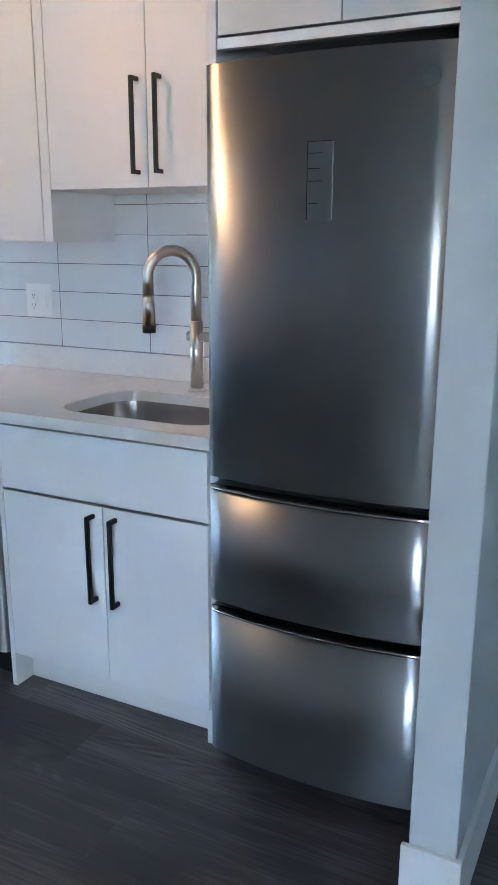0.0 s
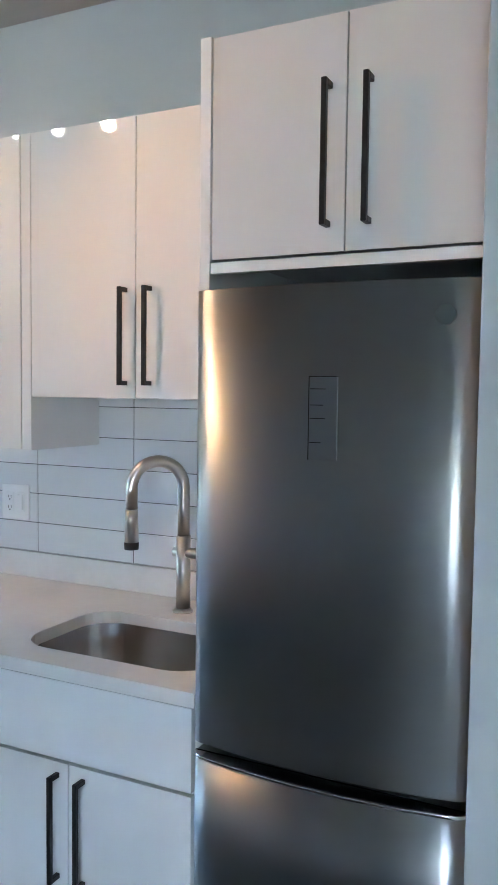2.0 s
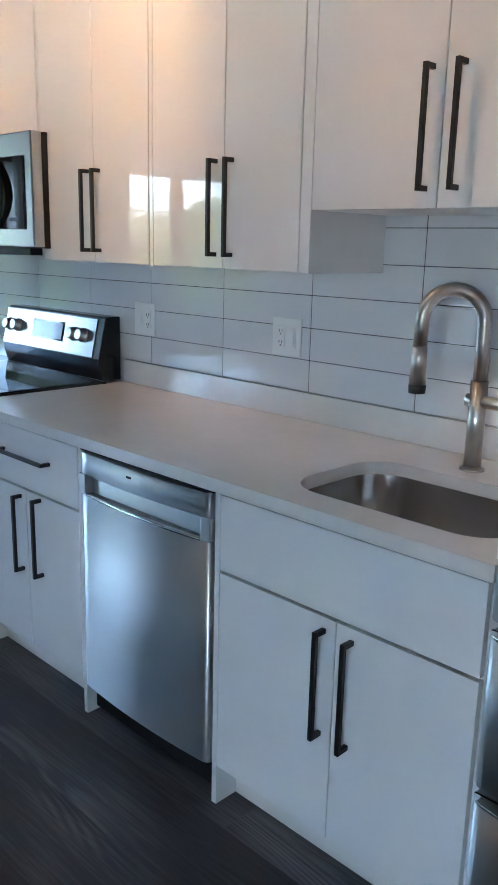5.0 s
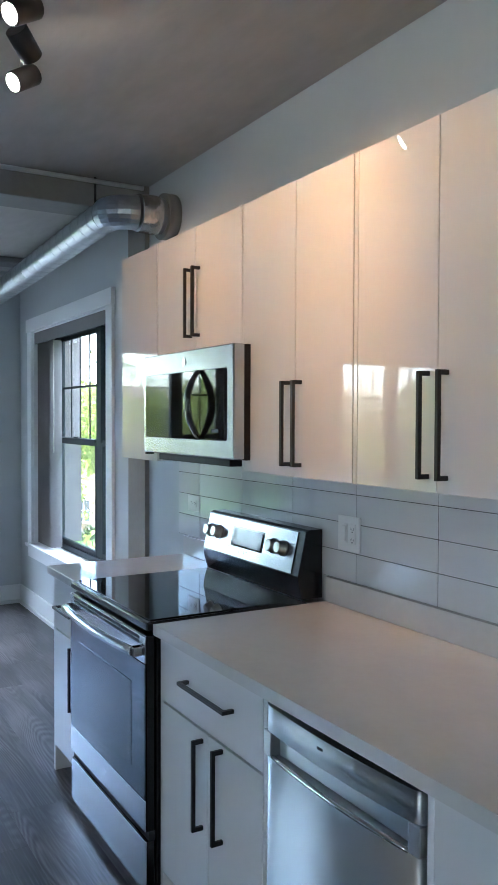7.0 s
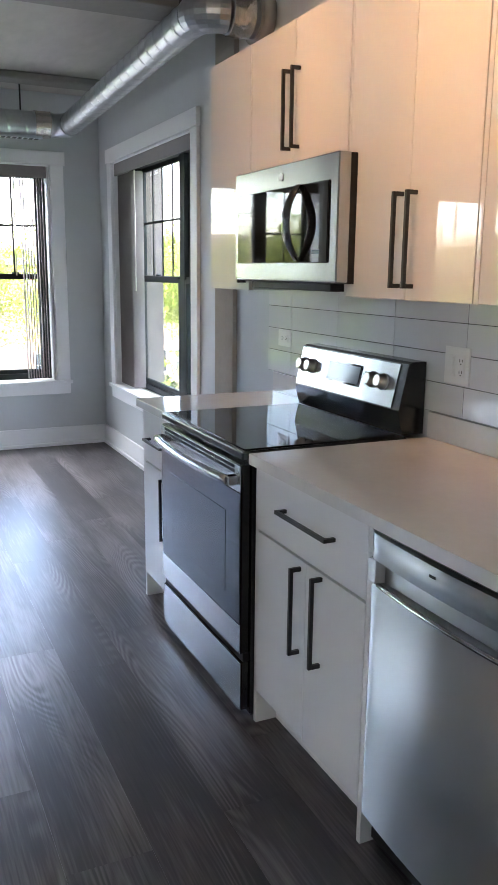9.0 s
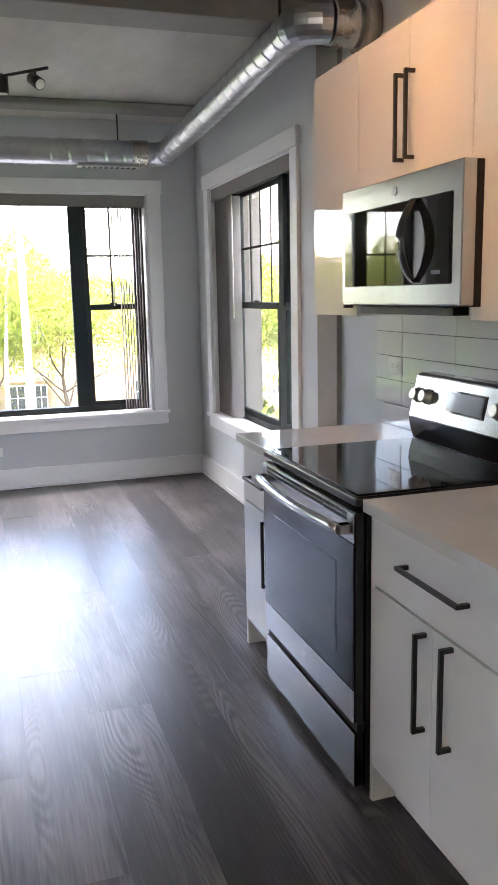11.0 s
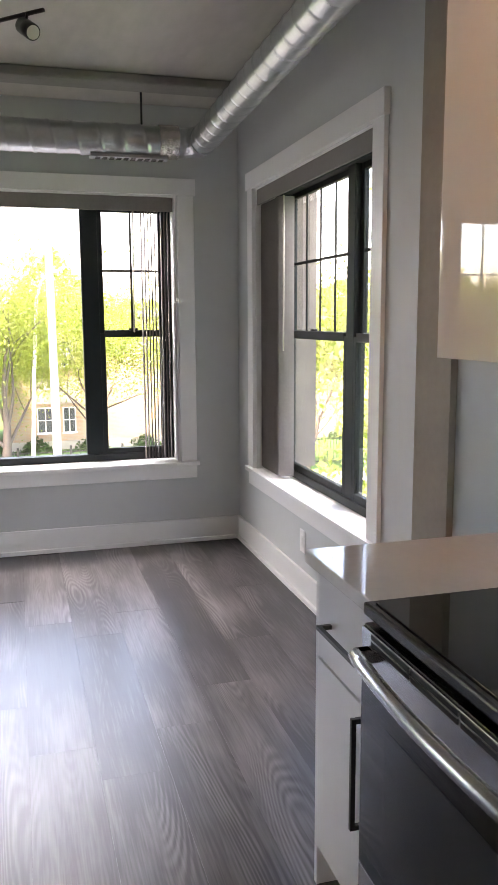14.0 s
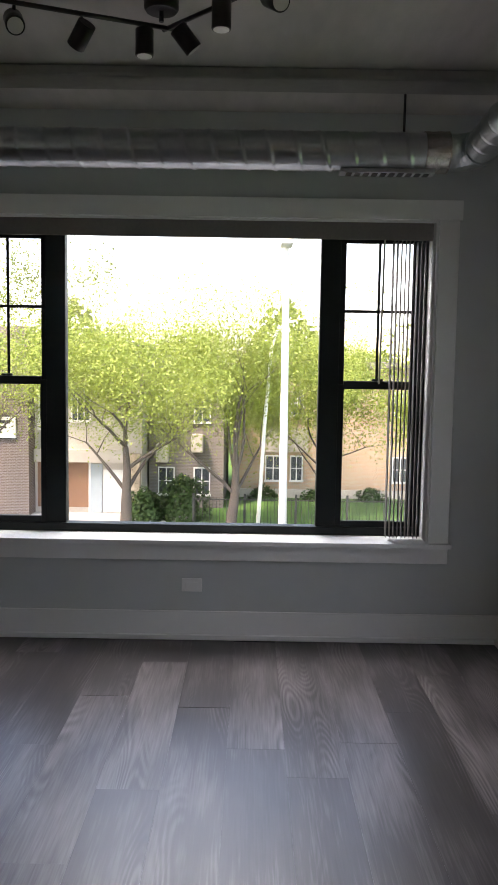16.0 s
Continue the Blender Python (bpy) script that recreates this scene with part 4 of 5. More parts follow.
def spot_head(light, x, y, z, aim, lit):
    """A cylinder spot on a small stem; aim is the way it points."""
    aim = Vector(aim).normalized()
    c = Vector((x, y, z))
    bm = bmesh.new()
    tube(bm, [c - aim * 0.045, c - aim * 0.044, c + aim * 0.045, c + aim * 0.048], [0.03, 0.033, 0.033, 0.031], 24)
    h = part("head", bm, M_TRACK, light, "black cylinder spot head")
    bm = bmesh.new()
    tube(bm, [c + aim * 0.0481, c + aim * 0.0495], 0.027, 24)
    part("lens", bm, M_LAMPON if lit else M_LAMPOFF, h, "lit warm lens" if lit else "unlit lens")
    bm = bmesh.new()
    tube(bm, [c - aim * 0.01 + Vector((0, 0, 0.02)), (x, y, z + 0.06)], 0.006, 8)
    part("stem", bm, M_TRACK, light)
    if lit:
        lamp = new("spot_lamp", bpy.data.lights.new("spot_lamp", "SPOT"))
        lamp.data.energy, lamp.data.color = SPOT_WATTS * lit, (1.0, 0.5, 0.19)
        lamp.data.spot_size, lamp.data.spot_blend, lamp.data.shadow_soft_size = radians(68), 0.7, 0.025
        lamp.matrix_world = look(c + aim * 0.06, c + aim * 1.06)


def track_light(bars, canopy, heads, lit, label):
    z = CEIL - 0.075
    tl = thing("track_light", (canopy[0], canopy[1], CEIL), label, "track light")
    bm = bmesh.new()
    tube(bm, [(*canopy, CEIL), (*canopy, CEIL - 0.03), (*canopy, CEIL - 0.04)], [0.062, 0.062, 0.055], 28)
    part("canopy", bm, M_TRACK, tl, "round black canopy")
    bm = bmesh.new()
    tube(bm, [(*canopy, CEIL - 0.04), (*canopy, z)], 0.009, 10)
    part("post", bm, M_TRACK, tl)
    for a, b in bars:
        bm = bmesh.new()
        tube(bm, [(*a, z), (*b, z)], 0.0085, 10)
        part("bar", bm, M_TRACK, tl, "thin black bar")
    for x, y, aim, *power in heads:
        spot_head(tl, x, y, z - 0.06, aim, power[0] if power and lit else float(lit))
    return tl


track_light([((-6.0, 0.17), (-6.29, 0.93)), ((-6.29, 0.87), (-5.84, 1.33))], (-6.22, 0.87),
            [(-6.09, 0.38, (0.75, 0.3, -0.55)), (-6.19, 0.59, (-0.5, -0.55, -0.65)), (-6.25, 0.806, (0, 0, -1)), (-6.21, 0.958, (-0.2, 0.6, -0.7)), (-6.01, 1.094, (0, 0, -1)), (-5.89, 1.268, (0.7, 0.35, -0.45))],
            False, "black zigzag track light with unlit spot heads")
track_light([((-2.15, 1.27), (-2.78, 1.40)), ((-2.72, 1.36), (-3.36, 1.53))], (-2.75, 1.38),
            [(-2.2, 1.28, (0.8, 0.42, -0.5), 1.6), (-2.38, 1.32, (0.15, 0.75, -0.65)), (-2.56, 1.355, (-0.12, 0.76, -0.55), 1.6), (-2.84, 1.395, (0.25, -0.75, -0.5)), (-3.03, 1.447, (-0.55, 0.66, -0.55), 1.5), (-3.27, 1.51, (0.25, -0.75, -0.5))],
            True, "black zigzag track light with warm lit spot heads")

# ---- outdoors ----
GROUND = -6.0
M_GRASS = mat("lawn", (0.05, 0.12, 0.02), 0.9, var=0.35, scale=0.8, bump=0.5, bump_scale=20)
M_ROAD = mat("asphalt", (0.06, 0.06, 0.062), 0.9, var=0.2, scale=2)
M_PAVE = mat("pavement", (0.42, 0.41, 0.39), 0.9, var=0.12, scale=2)
solid("ground", boxes((-400, 200, -300, 300, GROUND - 1, GROUND)), M_GRASS, "green spring lawn", "ground", "structure")
# Asphalt widened over unseen lawn, so less green light reaches the ceiling.
solid("road", boxes((-33, -9, -200, 200, GROUND - 0.5, GROUND + 0.01)), M_ROAD, "grey asphalt street, widened out of view to cut green bounce", "road", "structure")
solid("pavement", boxes((-38.6, -36.2, -200, 200, GROUND - 0.5, GROUND + 0.03)), M_PAVE, "pale concrete pavement", "pavement", "structure")
solid("pavement", boxes((-43.9, -38.65, -40, -1.4, GROUND - 0.5, GROUND + 0.025)), M_PAVE, "pale concrete forecourt", "pavement", "structure")
M_BARK = mat("bark", (0.075, 0.06, 0.05), 0.9, var=0.3, scale=6, bump=0.6, bump_scale=25)
M_LEAF1 = leaf_mat("leaf_spring", (0.13, 0.18, 0.02), (0.31, 0.37, 0.08))
M_LEAF2 = leaf_mat("leaf_green", (0.08, 0.11, 0.016), (0.17, 0.2, 0.035))
M_LEAF3 = leaf_mat("leaf_dark", (0.02, 0.05, 0.012), (0.06, 0.12, 0.03))
M_BRICKB = brick_mat("brown_brick", (0.11, 0.08, 0.07), (0.14, 0.105, 0.09), (0.22, 0.2, 0.19))
M_BRICKY = brick_mat("yellow_brick", (0.42, 0.24, 0.15), (0.38, 0.29, 0.19), (0.36, 0.32, 0.26))
M_BRICKD = brick_mat("dark_brick", (0.11, 0.09, 0.085), (0.15, 0.12, 0.11), (0.2, 0.19, 0.18))
M_STUCCO = mat("pale_siding", (0.4, 0.37, 0.33), 0.85, var=0.08, scale=2)
M_WHITE = mat("white_paint", (0.6, 0.6, 0.59), 0.6, var=0.04, scale=3)
M_GREYDOOR = mat("grey_door", (0.28, 0.33, 0.36), 0.6, var=0.05, scale=3)
M_RUSTY = mat("brown_board", (0.19, 0.1, 0.06), 0.7, var=0.1, scale=3)
M_STONE = mat("rubble_stone", (0.36, 0.29, 0.22), 0.9, var=0.4, scale=4, bump=0.8, bump_scale=8)
M_WGLASS = mat("far_window_glass", (0.05, 0.06, 0.07), 0.1)
M_IRON = mat("black_iron", (0.015, 0.015, 0.015), 0.5)
M_POLE = mat("pale_pole", (0.62, 0.62, 0.6), 0.5, var=0.05, scale=2)
M_ROOF = mat("roof_felt", (0.12, 0.11, 0.1), 0.9, var=0.2, scale=2)


def facade_window(house, x, y0, y1, z0, z1, cols=2, rows=2):
    """A window proud of a facade that faces +x."""
    w = part("window", boxes((x, x + 0.06, y0, y0 + 0.07, z0, z1), (x, x + 0.06, y1 - 0.07, y1, z0, z1), (x, x + 0.06, y0 + 0.07, y1 - 0.07, z1 - 0.07, z1), (x, x + 0.1, y0 - 0.05, y1 + 0.05, z0 - 0.06, z0 + 0.06)), M_WHITE, house, "white framed window")
    part("pane", boxes((x + 0.005, x + 0.02, y0 + 0.07, y1 - 0.07, z0 + 0.06, z1 - 0.07)), M_WGLASS, w)
    bm = bmesh.new()
    for k in range(1, cols):
        yy = y0 + (y1 - y0) * k / cols
        box(bm, x + 0.021, x + 0.045, yy - 0.03, yy + 0.03, z0 + 0.06, z1 - 0.07)
    for k in range(1, rows):
        zz = z0 + (z1 - z0) * k / rows
        box(bm, x + 0.0215, x + 0.04, y0 + 0.07, y1 - 0.07, zz - 0.025, zz + 0.025)
    part("glazing_bar", bm, M_WHITE, w)
    return w


# shop building across the street
shop = thing("shop_building", (-50, -9, GROUND), "two storey shop building with brown brick and pale siding", "building")
SXF = -44.0
part("wall", boxes((-58, SXF, -16, -4.3, GROUND, 0.6)), M_STUCCO, shop, "pale sided wall")
part("wall", boxes((-58, SXF + 0.12, -16, -4.2, 0.6, 2.5)), M_BRICKB, shop, "brown brick upper band")
part("roof", boxes((-58.2, SXF + 0.3, -16.1, -4.1, 2.5, 2.75), bevel=0.03), M_ROOF, shop)
part("wall", boxes((SXF, SXF + 1.2, -16, -9.75, GROUND, 3.4)), M_BRICKB, shop, "brown brick projecting wall")
part("fascia", boxes((SXF + 0.001, SXF + 0.5, -9.7, -5.0, -3.35, -2.7), bevel=0.02), M_STUCCO, shop, "pale shop fascia")
part("panel", boxes((SXF + 0.001, SXF + 0.08, -9.6, -7.0, GROUND + 0.3, -3.4)), M_RUSTY, shop, "brown boarded shop front")
part("trim_post", boxes((SXF + 0.001, SXF + 0.12, -7.0, -6.9, GROUND, -3.4)), M_WHITE, shop)
part("door", boxes((SXF + 0.001, SXF + 0.1, -6.9, -6.3, GROUND, -3.45), bevel=0.01), M_GREYDOOR, shop, "grey blue door")
wd = part("door", boxes((SXF + 0.001, SXF + 0.1, -6.25, -5.15, GROUND + 0.05, -3.75), bevel=0.01), M_WHITE, shop, "white steel door")
part("knob", boxes((SXF + 0.1, SXF + 0.16, -5.3, -5.22, -5.0, -4.9), bevel=0.01), M_IRON, wd)
pier = part("stone_pier", boxes((SXF + 0.001, SXF + 0.4, -5.1, -4.35, GROUND, -2.9)), M_STONE, shop, "rough rubble stone pier")
rs = random.Random(3)
for i in range(46):
    y, z, s = rs.uniform(-5.0, -4.5), rs.uniform(GROUND + 0.1, -3.1), rs.uniform(0.09, 0.17)
    part("stone", boxes((SXF + 0.38, SXF + 0.4 + s * 0.4, y - s, y + s, z - s * 0.6, z + s * 0.6), bevel=0.03), M_STONE, pier)
for y0 in (-9.55, -7.9):
    facade_window(shop, SXF, y0, y0 + 1.0, -1.3, 0.45, 3, 1)
ac = part("air_conditioner", boxes((SXF + 0.05, SXF + 0.5, -9.5, -8.85, -1.75, -1.3), bevel=0.02), M_WHITE, shop, "white window air conditioner")
sgn = thing("shop_sign", (SXF + 1.3, -11.3, -1.6), "white rectangular shop sign on brown brick", "sign")
part("board", boxes((SXF + 1.201, SXF + 1.32, -12.6, -10.35, -2.1, -1.05), bevel=0.01), M_WHITE, sgn)
part("frame", boxes((SXF + 1.2, SXF + 1.3, -12.65, -10.3, -2.16, -2.1), (SXF + 1.2, SXF + 1.3, -12.65, -10.3, -1.05, -0.99)), M_IRON, sgn)
for i, (za, zb) in enumerate(((-1.38, -1.22), (-1.62, -1.5), (-1.86, -1.78))):
    part("lettering_bar", boxes((SXF + 1.321, SXF + 1.33, -12.4, -10.6 - 0.2 * i, za, zb)), M_IRON, sgn)

# dark house behind the trees
dark = thing("dark_house", (-50, -2, GROUND), "dark brick house half hidden by trees", "building")
part("wall", boxes((-56, -46, -4.2, -0.2, GROUND, 1.2)), M_BRICKD, dark)
part("roof", boxes((-56.3, -45.7, -4.4, 0.0, 1.2, 1.5), bevel=0.05), M_ROOF, dark)
for y0, z0 in ((-3.75, -3.5), (-1.9, -2.95)):
    part("air_conditioner", boxes((-46, -45.3, y0, y0 + 0.62, z0, z0 + 0.95), bevel=0.03), M_STUCCO, dark, "pale box air conditioner")
for y0 in (-3.7, -1.8):
    facade_window(dark, -46.0, y0, y0 + 0.9, -1.4, 0.3)
    facade_window(dark, -46.0, y0, y0 + 0.9, -5.3, -3.8)

# long yellow brick apartment house
apt = thing("apartment_house", (-56, 20, GROUND), "long yellow brick apartment house with white windows", "building")
part("wall", boxes((-64, -50, 0.5, 42, GROUND, 1.6)), M_BRICKY, apt)
part("roof", boxes((-64.4, -49.6, 0.2, 42.4, 1.6, 2.0), bevel=0.05), M_ROOF, apt)
part("plinth", boxes((-50.0, -49.9, 0.5, 42, GROUND, GROUND + 0.5)), M_STUCCO, apt)
part("lintel", boxes((-50.0, -49.86, 1.9, 4.6, -3.3, -1.9)), M_STUCCO, apt, "pale panel over the windows")
y0 = 2.1
while y0 < 40:
    for z0 in (-5.0, -1.2):
        facade_window(apt, -49.95 + 0.1, y0, y0 + 0.95, z0, z0 + 1.5)
        facade_window(apt, -49.95 + 0.1, y0 + 1.45, y0 + 2.2, z0, z0 + 1.5)
    y0 += 7.4

# iron fence
fence = thing("iron_fence", (-40.5, 10, GROUND), "black iron picket fence along the lawn", "fence")
for z in (GROUND + 0.2, GROUND + 1.35):
    part("rail", boxes((-40.52, -40.48, -1.4, 40, z, z + 0.05)), M_IRON, fence)
for i in range(18):
    part("post", boxes((-40.55, -40.45, -1.45 + i * 2.4, -1.35 + i * 2.4, GROUND, GROUND + 1.65)), M_IRON, fence)
pk = bmesh.new()
for i in range(258):
    box(pk, -40.51, -40.49, -1.3 + i * 0.16, -1.275 + i * 0.16, GROUND + 0.1, GROUND + 1.5)
tagged(part("pickets", pk, M_IRON, fence), kind="stuff")

# lamp posts
post = thing("street_lamp", (-30, 2.35, GROUND), "tall pale street lamp post", "street lamp")
bm = bmesh.new()
tube(bm, [(-30, 2.35, GROUND), (-30, 2.33, -1), (-30, 2.31, 4.4), (-30, 2.3, 5.5)], [0.15, 0.13, 0.11, 0.1], 16)
part("pole", bm, M_POLE, post)
part("lamp_head", boxes((-30.3, -29.2, 2.1, 2.5, 5.45, 5.62), bevel=0.05), M_POLE, post)
part("band", boxes((-30.2, -29.8, 2.12, 2.52, -4.75, -4.45), bevel=0.03), M_POLE, post, "pale clamp on the pole")
post2 = thing("street_lamp", (-39.5, 1.7, GROUND), "thin grey lamp post by the pavement", "street lamp")
bm = bmesh.new()
tube(bm, [(-39.5, 1.6, GROUND), (-39.5, 1.85, -1), (-39.5, 2.1, 2.4), (-39.5, 2.35, 3.2), (-39.5, 2.8, 3.6)], [0.1, 0.085, 0.07, 0.06, 0.05], 12)
part("pole", bm, M_POLE, post2)
part("lamp_head", boxes((-39.6, -39.4, 2.7, 3.2, 3.55, 3.68), bevel=0.03), M_POLE, post2)


def tree(name, x, y, base, height, spread, leaves, leaf_material, label, seed, bare=0.0, crown_low=0.25, size=0.075, leaf_top=9.0):
    """Trunk, limbs and twigs grown by forking, with small leaves round the twig ends."""
    r = random.Random(seed)
    t = thing(name, (x, y, base), label, "tree")
    bm = bmesh.new()
    tips = []

    def grow(p, d, length, rad, level):
        pts, rr = [p], [rad]
        q, dd = p.copy(), d.copy()
        for i in range(4):
            dd = (dd + Vector((r.uniform(-1, 1), r.uniform(-1, 1), r.uniform(-0.5, 0.7))) * (0.12 + 0.06 * level)).normalized()
            q = q + dd * length / 4
            pts.append(q.copy())
            rr.append(rad * (1 - 0.14 * (i + 1)))
        tube(bm, pts, rr, 7 if level < 2 else 4, cap=False)
        if level >= 2:
            tips.extend((pts[k], level) for k in (1, 2, 3, 4))
        if level == 5:
            return
        n = 7 if level == 0 else 3
        for i in range(n):
            a = 2 * math.pi * (i + r.random()) / n
            tilt = r.uniform(0.4, 1.1) if level else r.uniform(0.3, 1.15)
            side = Vector((math.cos(a), math.sin(a), 0))
            nd = (dd * math.cos(tilt) + side * math.sin(tilt) * spread + Vector((0, 0, r.uniform(-0.1, 0.45)))).normalized()
            grow(pts[-1 - (i % 2 if level else i % 3)], nd, length * r.uniform(0.68, 0.90), rr[-1] * 0.72, level + 1)
    grow(Vector((x, y, base)), Vector((0, 0, 1)), height * crown_low * 1.1, height * 0.013, 0)
    part("trunk", bm, M_BARK, t)
    tips = [p for p, lv in tips if r.random() > bare and (p.z < base + leaf_top or r.random() < 0.08)]
    if not leaves or not tips:
        return t
    g = np.random.default_rng(seed)
    c = np.array([tuple(p) for p in tips])
    pick = c[g.integers(0, len(c), leaves)] + g.normal(0, 1, (leaves, 3)) * (height * 0.022, height * 0.022, height * 0.022) - np.stack([np.zeros(leaves), np.zeros(leaves), g.exponential(height * 0.015, leaves)], 1)
    u = g.normal(size=(leaves, 3))
    u /= np.linalg.norm(u, axis=1)[:, None]
    v = np.cross(u, g.normal(size=(leaves, 3)))
    v /= np.linalg.norm(v, axis=1)[:, None]
    s = (size * g.uniform(0.6, 1.3, leaves))[:, None]
    verts = np.stack([pick - u * s, pick + v * s * 0.55, pick + u * s, pick - v * s * 0.55], 1).reshape(-1, 3)
    faces = np.arange(leaves * 4).reshape(-1, 4)
    me = bpy.data.meshes.new("crown")
    me.from_pydata(verts.tolist(), [], faces.tolist())
    me.materials.append(leaf_material)
    crown = new("crown", me)
    crown.parent, crown.location = t, -t.location
    tagged(crown, kind="stuff")
    return t


tree("tree", -38.0, -4.2, GROUND, 23.0, 1.1, 60000, M_LEAF1, "spreading spring tree with yellow green leaves", 11, 0.62, 0.16, 0.06)
tree("tree", -39.0, 0.35, GROUND, 22.5, 0.8, 22000, M_LEAF1, "half bare spring tree with a pale trunk", 23, 0.6, 0.15, 0.06, 7.0)
tree("tree", -44.5, 5.2, GROUND, 14.0, 1.15, 36000, M_LEAF1, "yellow green spring tree before the brick house", 31, 0.5, 0.22)
tree("tree", -41.0, -11.5, GROUND, 13.5, 1.05, 40000, M_LEAF2, "tall green spring tree beside the shop", 47, 0.1, 0.3)
tree("tree", -36.0, 13.5, GROUND, 10.5, 1.1, 24000, M_LEAF1, "spring tree on the lawn", 53, 0.3, 0.27)
tree("tree", -22.0, 11.0, GROUND, 12.0, 1.0, 1500, M_LEAF2, "nearly bare street tree with long limbs", 61, 0.7, 0.3)
tree("tree", -14.0, 12.5, GROUND, 11.0, 1.1, 28000, M_LEAF1, "spring tree near the side windows", 71, 0.2, 0.3)
tree("tree", -34.0, -16.0, GROUND, 11.0, 1.1, 28000, M_LEAF2, "green street tree near the road", 83, 0.1, 0.27)

tree("tree", -30.0, -23.0, GROUND, 12.0, 1.1, 26000, M_LEAF2, "green street tree beyond the shop", 91, 0.1, 0.27)
tree("tree", -24.0, -21.0, GROUND, 11.0, 1.1, 22000, M_LEAF1, "spring street tree beyond the shop", 97, 0.2, 0.27)


def bush(name, x, y, z, r, leaves, label, seed):
    g = np.random.default_rng(seed)
    d = g.normal(size=(leaves, 3))
    d /= np.linalg.norm(d, axis=1)[:, None]
    lump = 1 + 0.22 * np.sin(5 * d[:, :1] + seed) * np.cos(4 * d[:, 1:2])
    p = d * lump * g.uniform(0.55, 1.0, (leaves, 1)) ** 0.5 * np.array(r)
    p[:, 2] = np.abs(p[:, 2])
    p += (x, y, z)
    u = g.normal(size=(leaves, 3))
    u /= np.linalg.norm(u, axis=1)[:, None]
    v = np.cross(u, d)
    s = g.uniform(0.06, 0.14, (leaves, 1))
    verts = np.stack([p - u * s, p + v * s * 0.7, p + u * s, p - v * s * 0.7], 1).reshape(-1, 3)
    me = bpy.data.meshes.new(name)
    me.from_pydata(verts.tolist(), [], np.arange(leaves * 4).reshape(-1, 4).tolist())
    me.materials.append(M_LEAF3)
    ob = new(name, me)
    return tagged(ob, label, "bush")


bush("bush", -42.5, -2.1, GROUND, (1.0, 1.3, 2.3), 2600, "dark evergreen bush by the fence", 5)
bush("bush", -42.0, -3.9, GROUND, (0.9, 0.9, 1.6), 1600, "dark evergreen bush by the fence", 6)
for i in range(9):
    bush("bush", -49.0, 2.0 + i * 3.1, GROUND, (0.5, 0.9, 0.8), 500, "low clipped bush along the brick house", 40 + i)

# far belt of trees
g = np.random.default_rng(9)
n = 60000
az = g.uniform(radians(100), radians(262), n)
dist = g.uniform(72, 95, n)
hgt = GROUND + g.uniform(0, 1, n) ** 0.8 * (9.5 + 2.6 * np.sin(az * 23) + 1.7 * np.sin(az * 51 + 1))
p = np.stack([dist * np.cos(az), dist * np.sin(az), hgt], 1)
u = g.normal(size=(n, 3))
u /= np.linalg.norm(u, axis=1)[:, None]
v = np.cross(u, g.normal(size=(n, 3)))
v /= np.linalg.norm(v, axis=1)[:, None]
s = g.uniform(0.18, 0.4, (n, 1))
me = bpy.data.meshes.new("far_trees")
me.from_pydata(np.stack([p - u * s, p + v * s, p + u * s, p - v * s], 1).reshape(-1, 3).tolist(), [], np.arange(n * 4).reshape(-1, 4).tolist())
me.materials.append(M_LEAF2)
tagged(new("far_trees", me), "distant belt of green spring trees", "trees", kind="stuff")

# ---- laid pieces: tiles and planks ----
floor = solid("floor", boxes((X_OUT, X_START + 0.15, Y_BACK - 0.15, Y_OUT, -0.25, -0.004)), M_SUB, "dark grey-brown wood look vinyl plank floor", "floor", "structure")
PW, PL = 0.2225, 1.22
plank_cache = {}


def plank_mesh(length):
    key = round(length, 2)
    if key not in plank_cache:
        bm = boxes((0.0003, key - 0.0003, 0.0003, PW - 0.0003, -0.006, 0.0))
        plank_cache[key] = mesh_of(bm, "plank", M_FLOOR)
    return plank_cache[key]


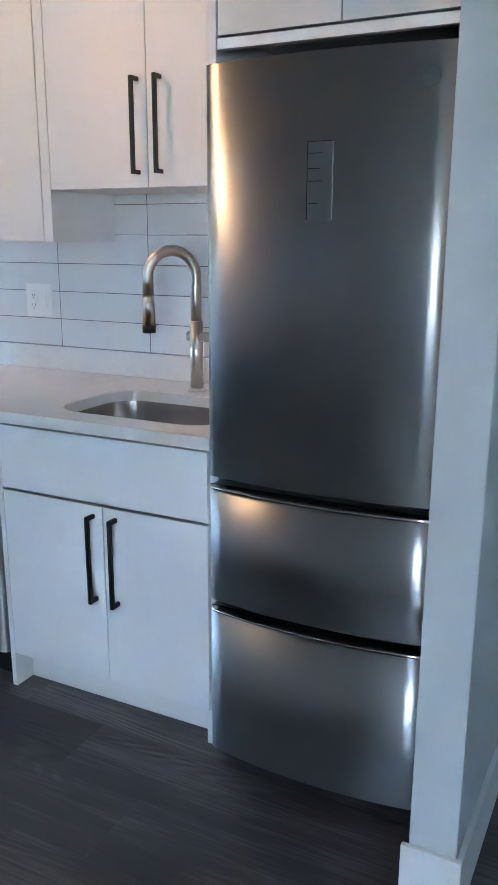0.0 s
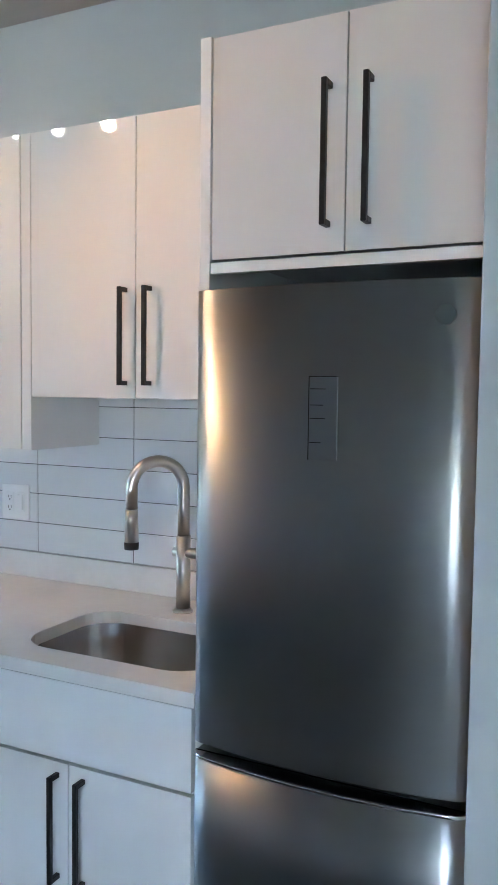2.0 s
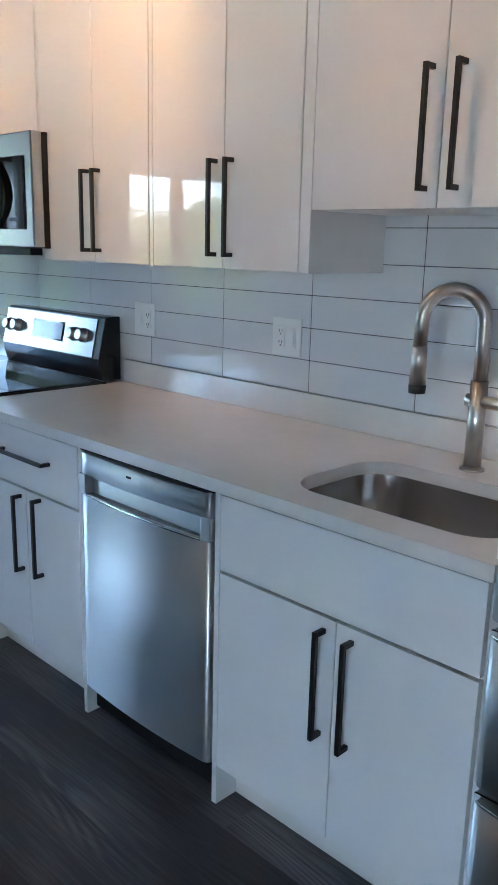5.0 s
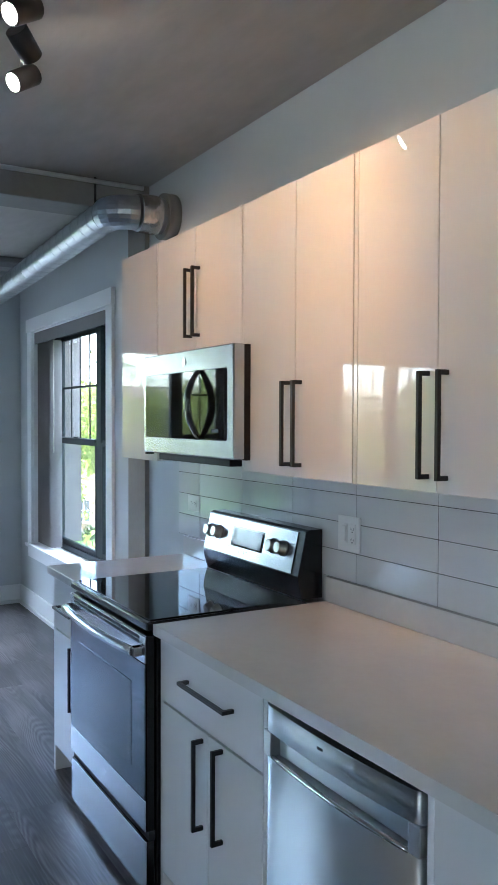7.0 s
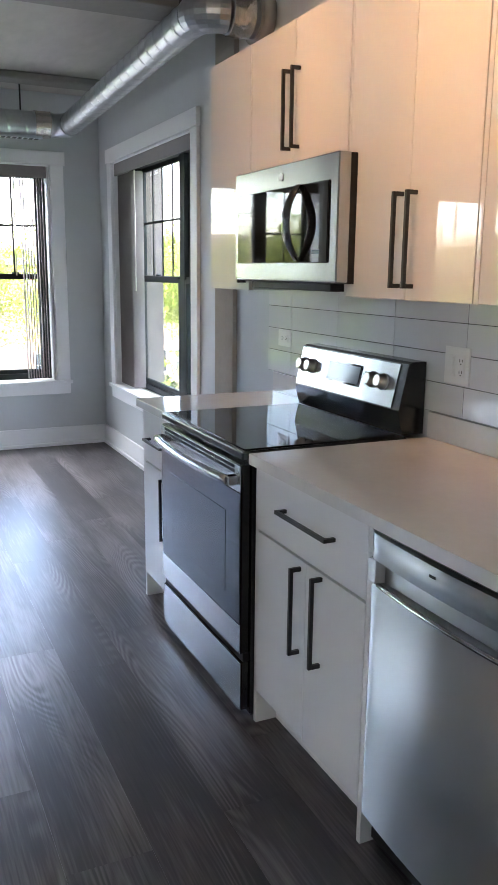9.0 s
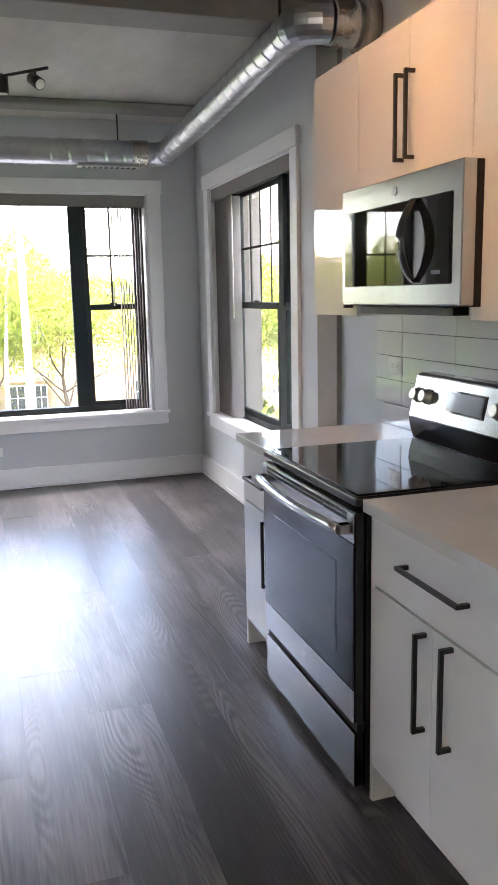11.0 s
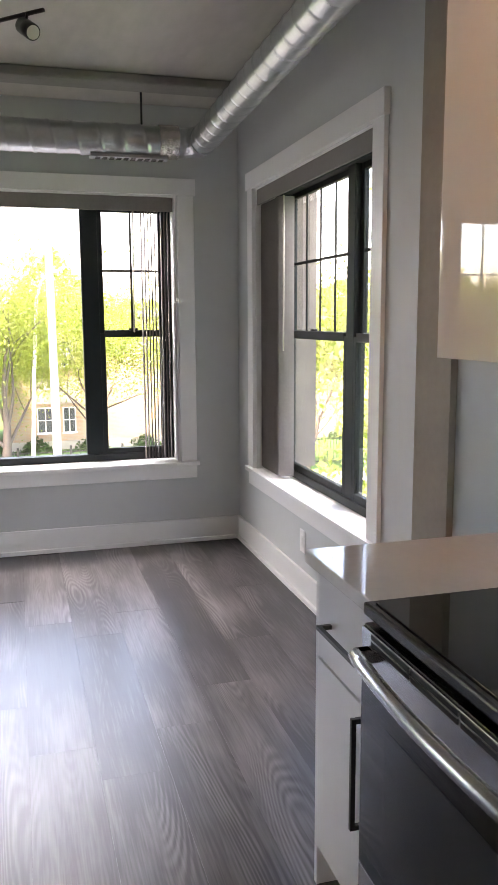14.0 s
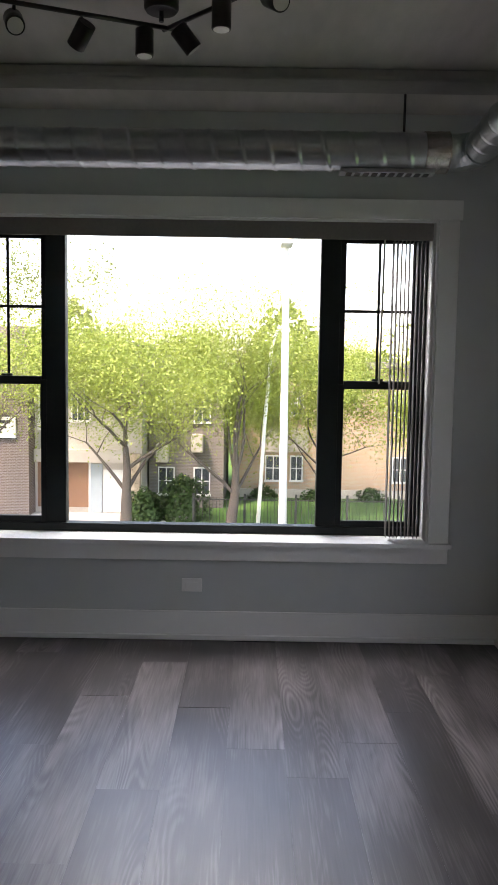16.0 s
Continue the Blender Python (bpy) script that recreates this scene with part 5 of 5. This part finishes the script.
far_planks = bmesh.new()
rng_planks = random.Random(5)
row = 0
y = 0.918 - PW * 21
while y < Y_SIDE:
    stagger = [0.0, 0.37, 0.82, 0.17, 0.61, 1.02][row % 6] + rng_planks.uniform(-0.08, 0.08)
    if abs(y - 0.918) < 0.01:
        stagger = (X_END - 5.913) % 1.0 * 0 + 0.327
    if abs(y - 0.918 - PW) < 0.01:
        stagger = 1.175
    x = X_END - stagger
    while x < X_START:
        a, b = max(x, X_END), min(x + PL, X_START)
        if b - a > 0.05 and y > Y_BACK - 0.2:
            if y > -2.4 and a < 0.8:
                ob = new("plank", plank_mesh(b - a))
                ob.location = (a, y, 0)
                ob.parent = floor
            else:
                box(far_planks, a + 0.0003, b - 0.0003, y + 0.0003, y + PW - 0.0003, -0.006, 0.0)
        x += PL
    y += PW
    row += 1
fp = part("far_planks", far_planks, M_FLOOR, floor)
tagged(fp, kind="stuff")

tiles = solid("backsplash", boxes((-4.235, -1.05, Y_KIT - 0.004, Y_KIT - 0.0005, CT + 0.089, 1.62)), M_GROUT, "glossy pale tiles stacked with dark grout", "backsplash", "structure")
TW, TH = 0.393, 0.1005
tile_cache = {}


def tile_mesh(w, h):
    key = (round(w, 3), round(h, 3))
    if key not in tile_cache:
        bm = bmesh.new()
        box(bm, 0.0013, key[0] - 0.0013, -0.0055, 0, 0.0013, key[1] - 0.0013, bevel=0.0012, seg=1)
        tile_cache[key] = mesh_of(bm, "tile", M_TILE)
    return tile_cache[key]


edges = [-4.235] + [-1.65 - TW * k for k in range(6, -1, -1)] + [-1.257, -1.05]
edges = [e for i, e in enumerate(edges) if i == 0 or e > -4.235 + 0.02]
tz = CT + 0.0885
while tz < 1.6:
    for a, b in zip(edges, edges[1:]):
        ob = new("tile", tile_mesh(b - a, min(TH, 1.62 - tz)))
        ob.location = (a, Y_KIT - 0.0005, tz)
        ob.rotation_euler = (random.uniform(-0.003, 0.003), 0, random.uniform(-0.002, 0.002))
        ob.parent = tiles
    tz += TH
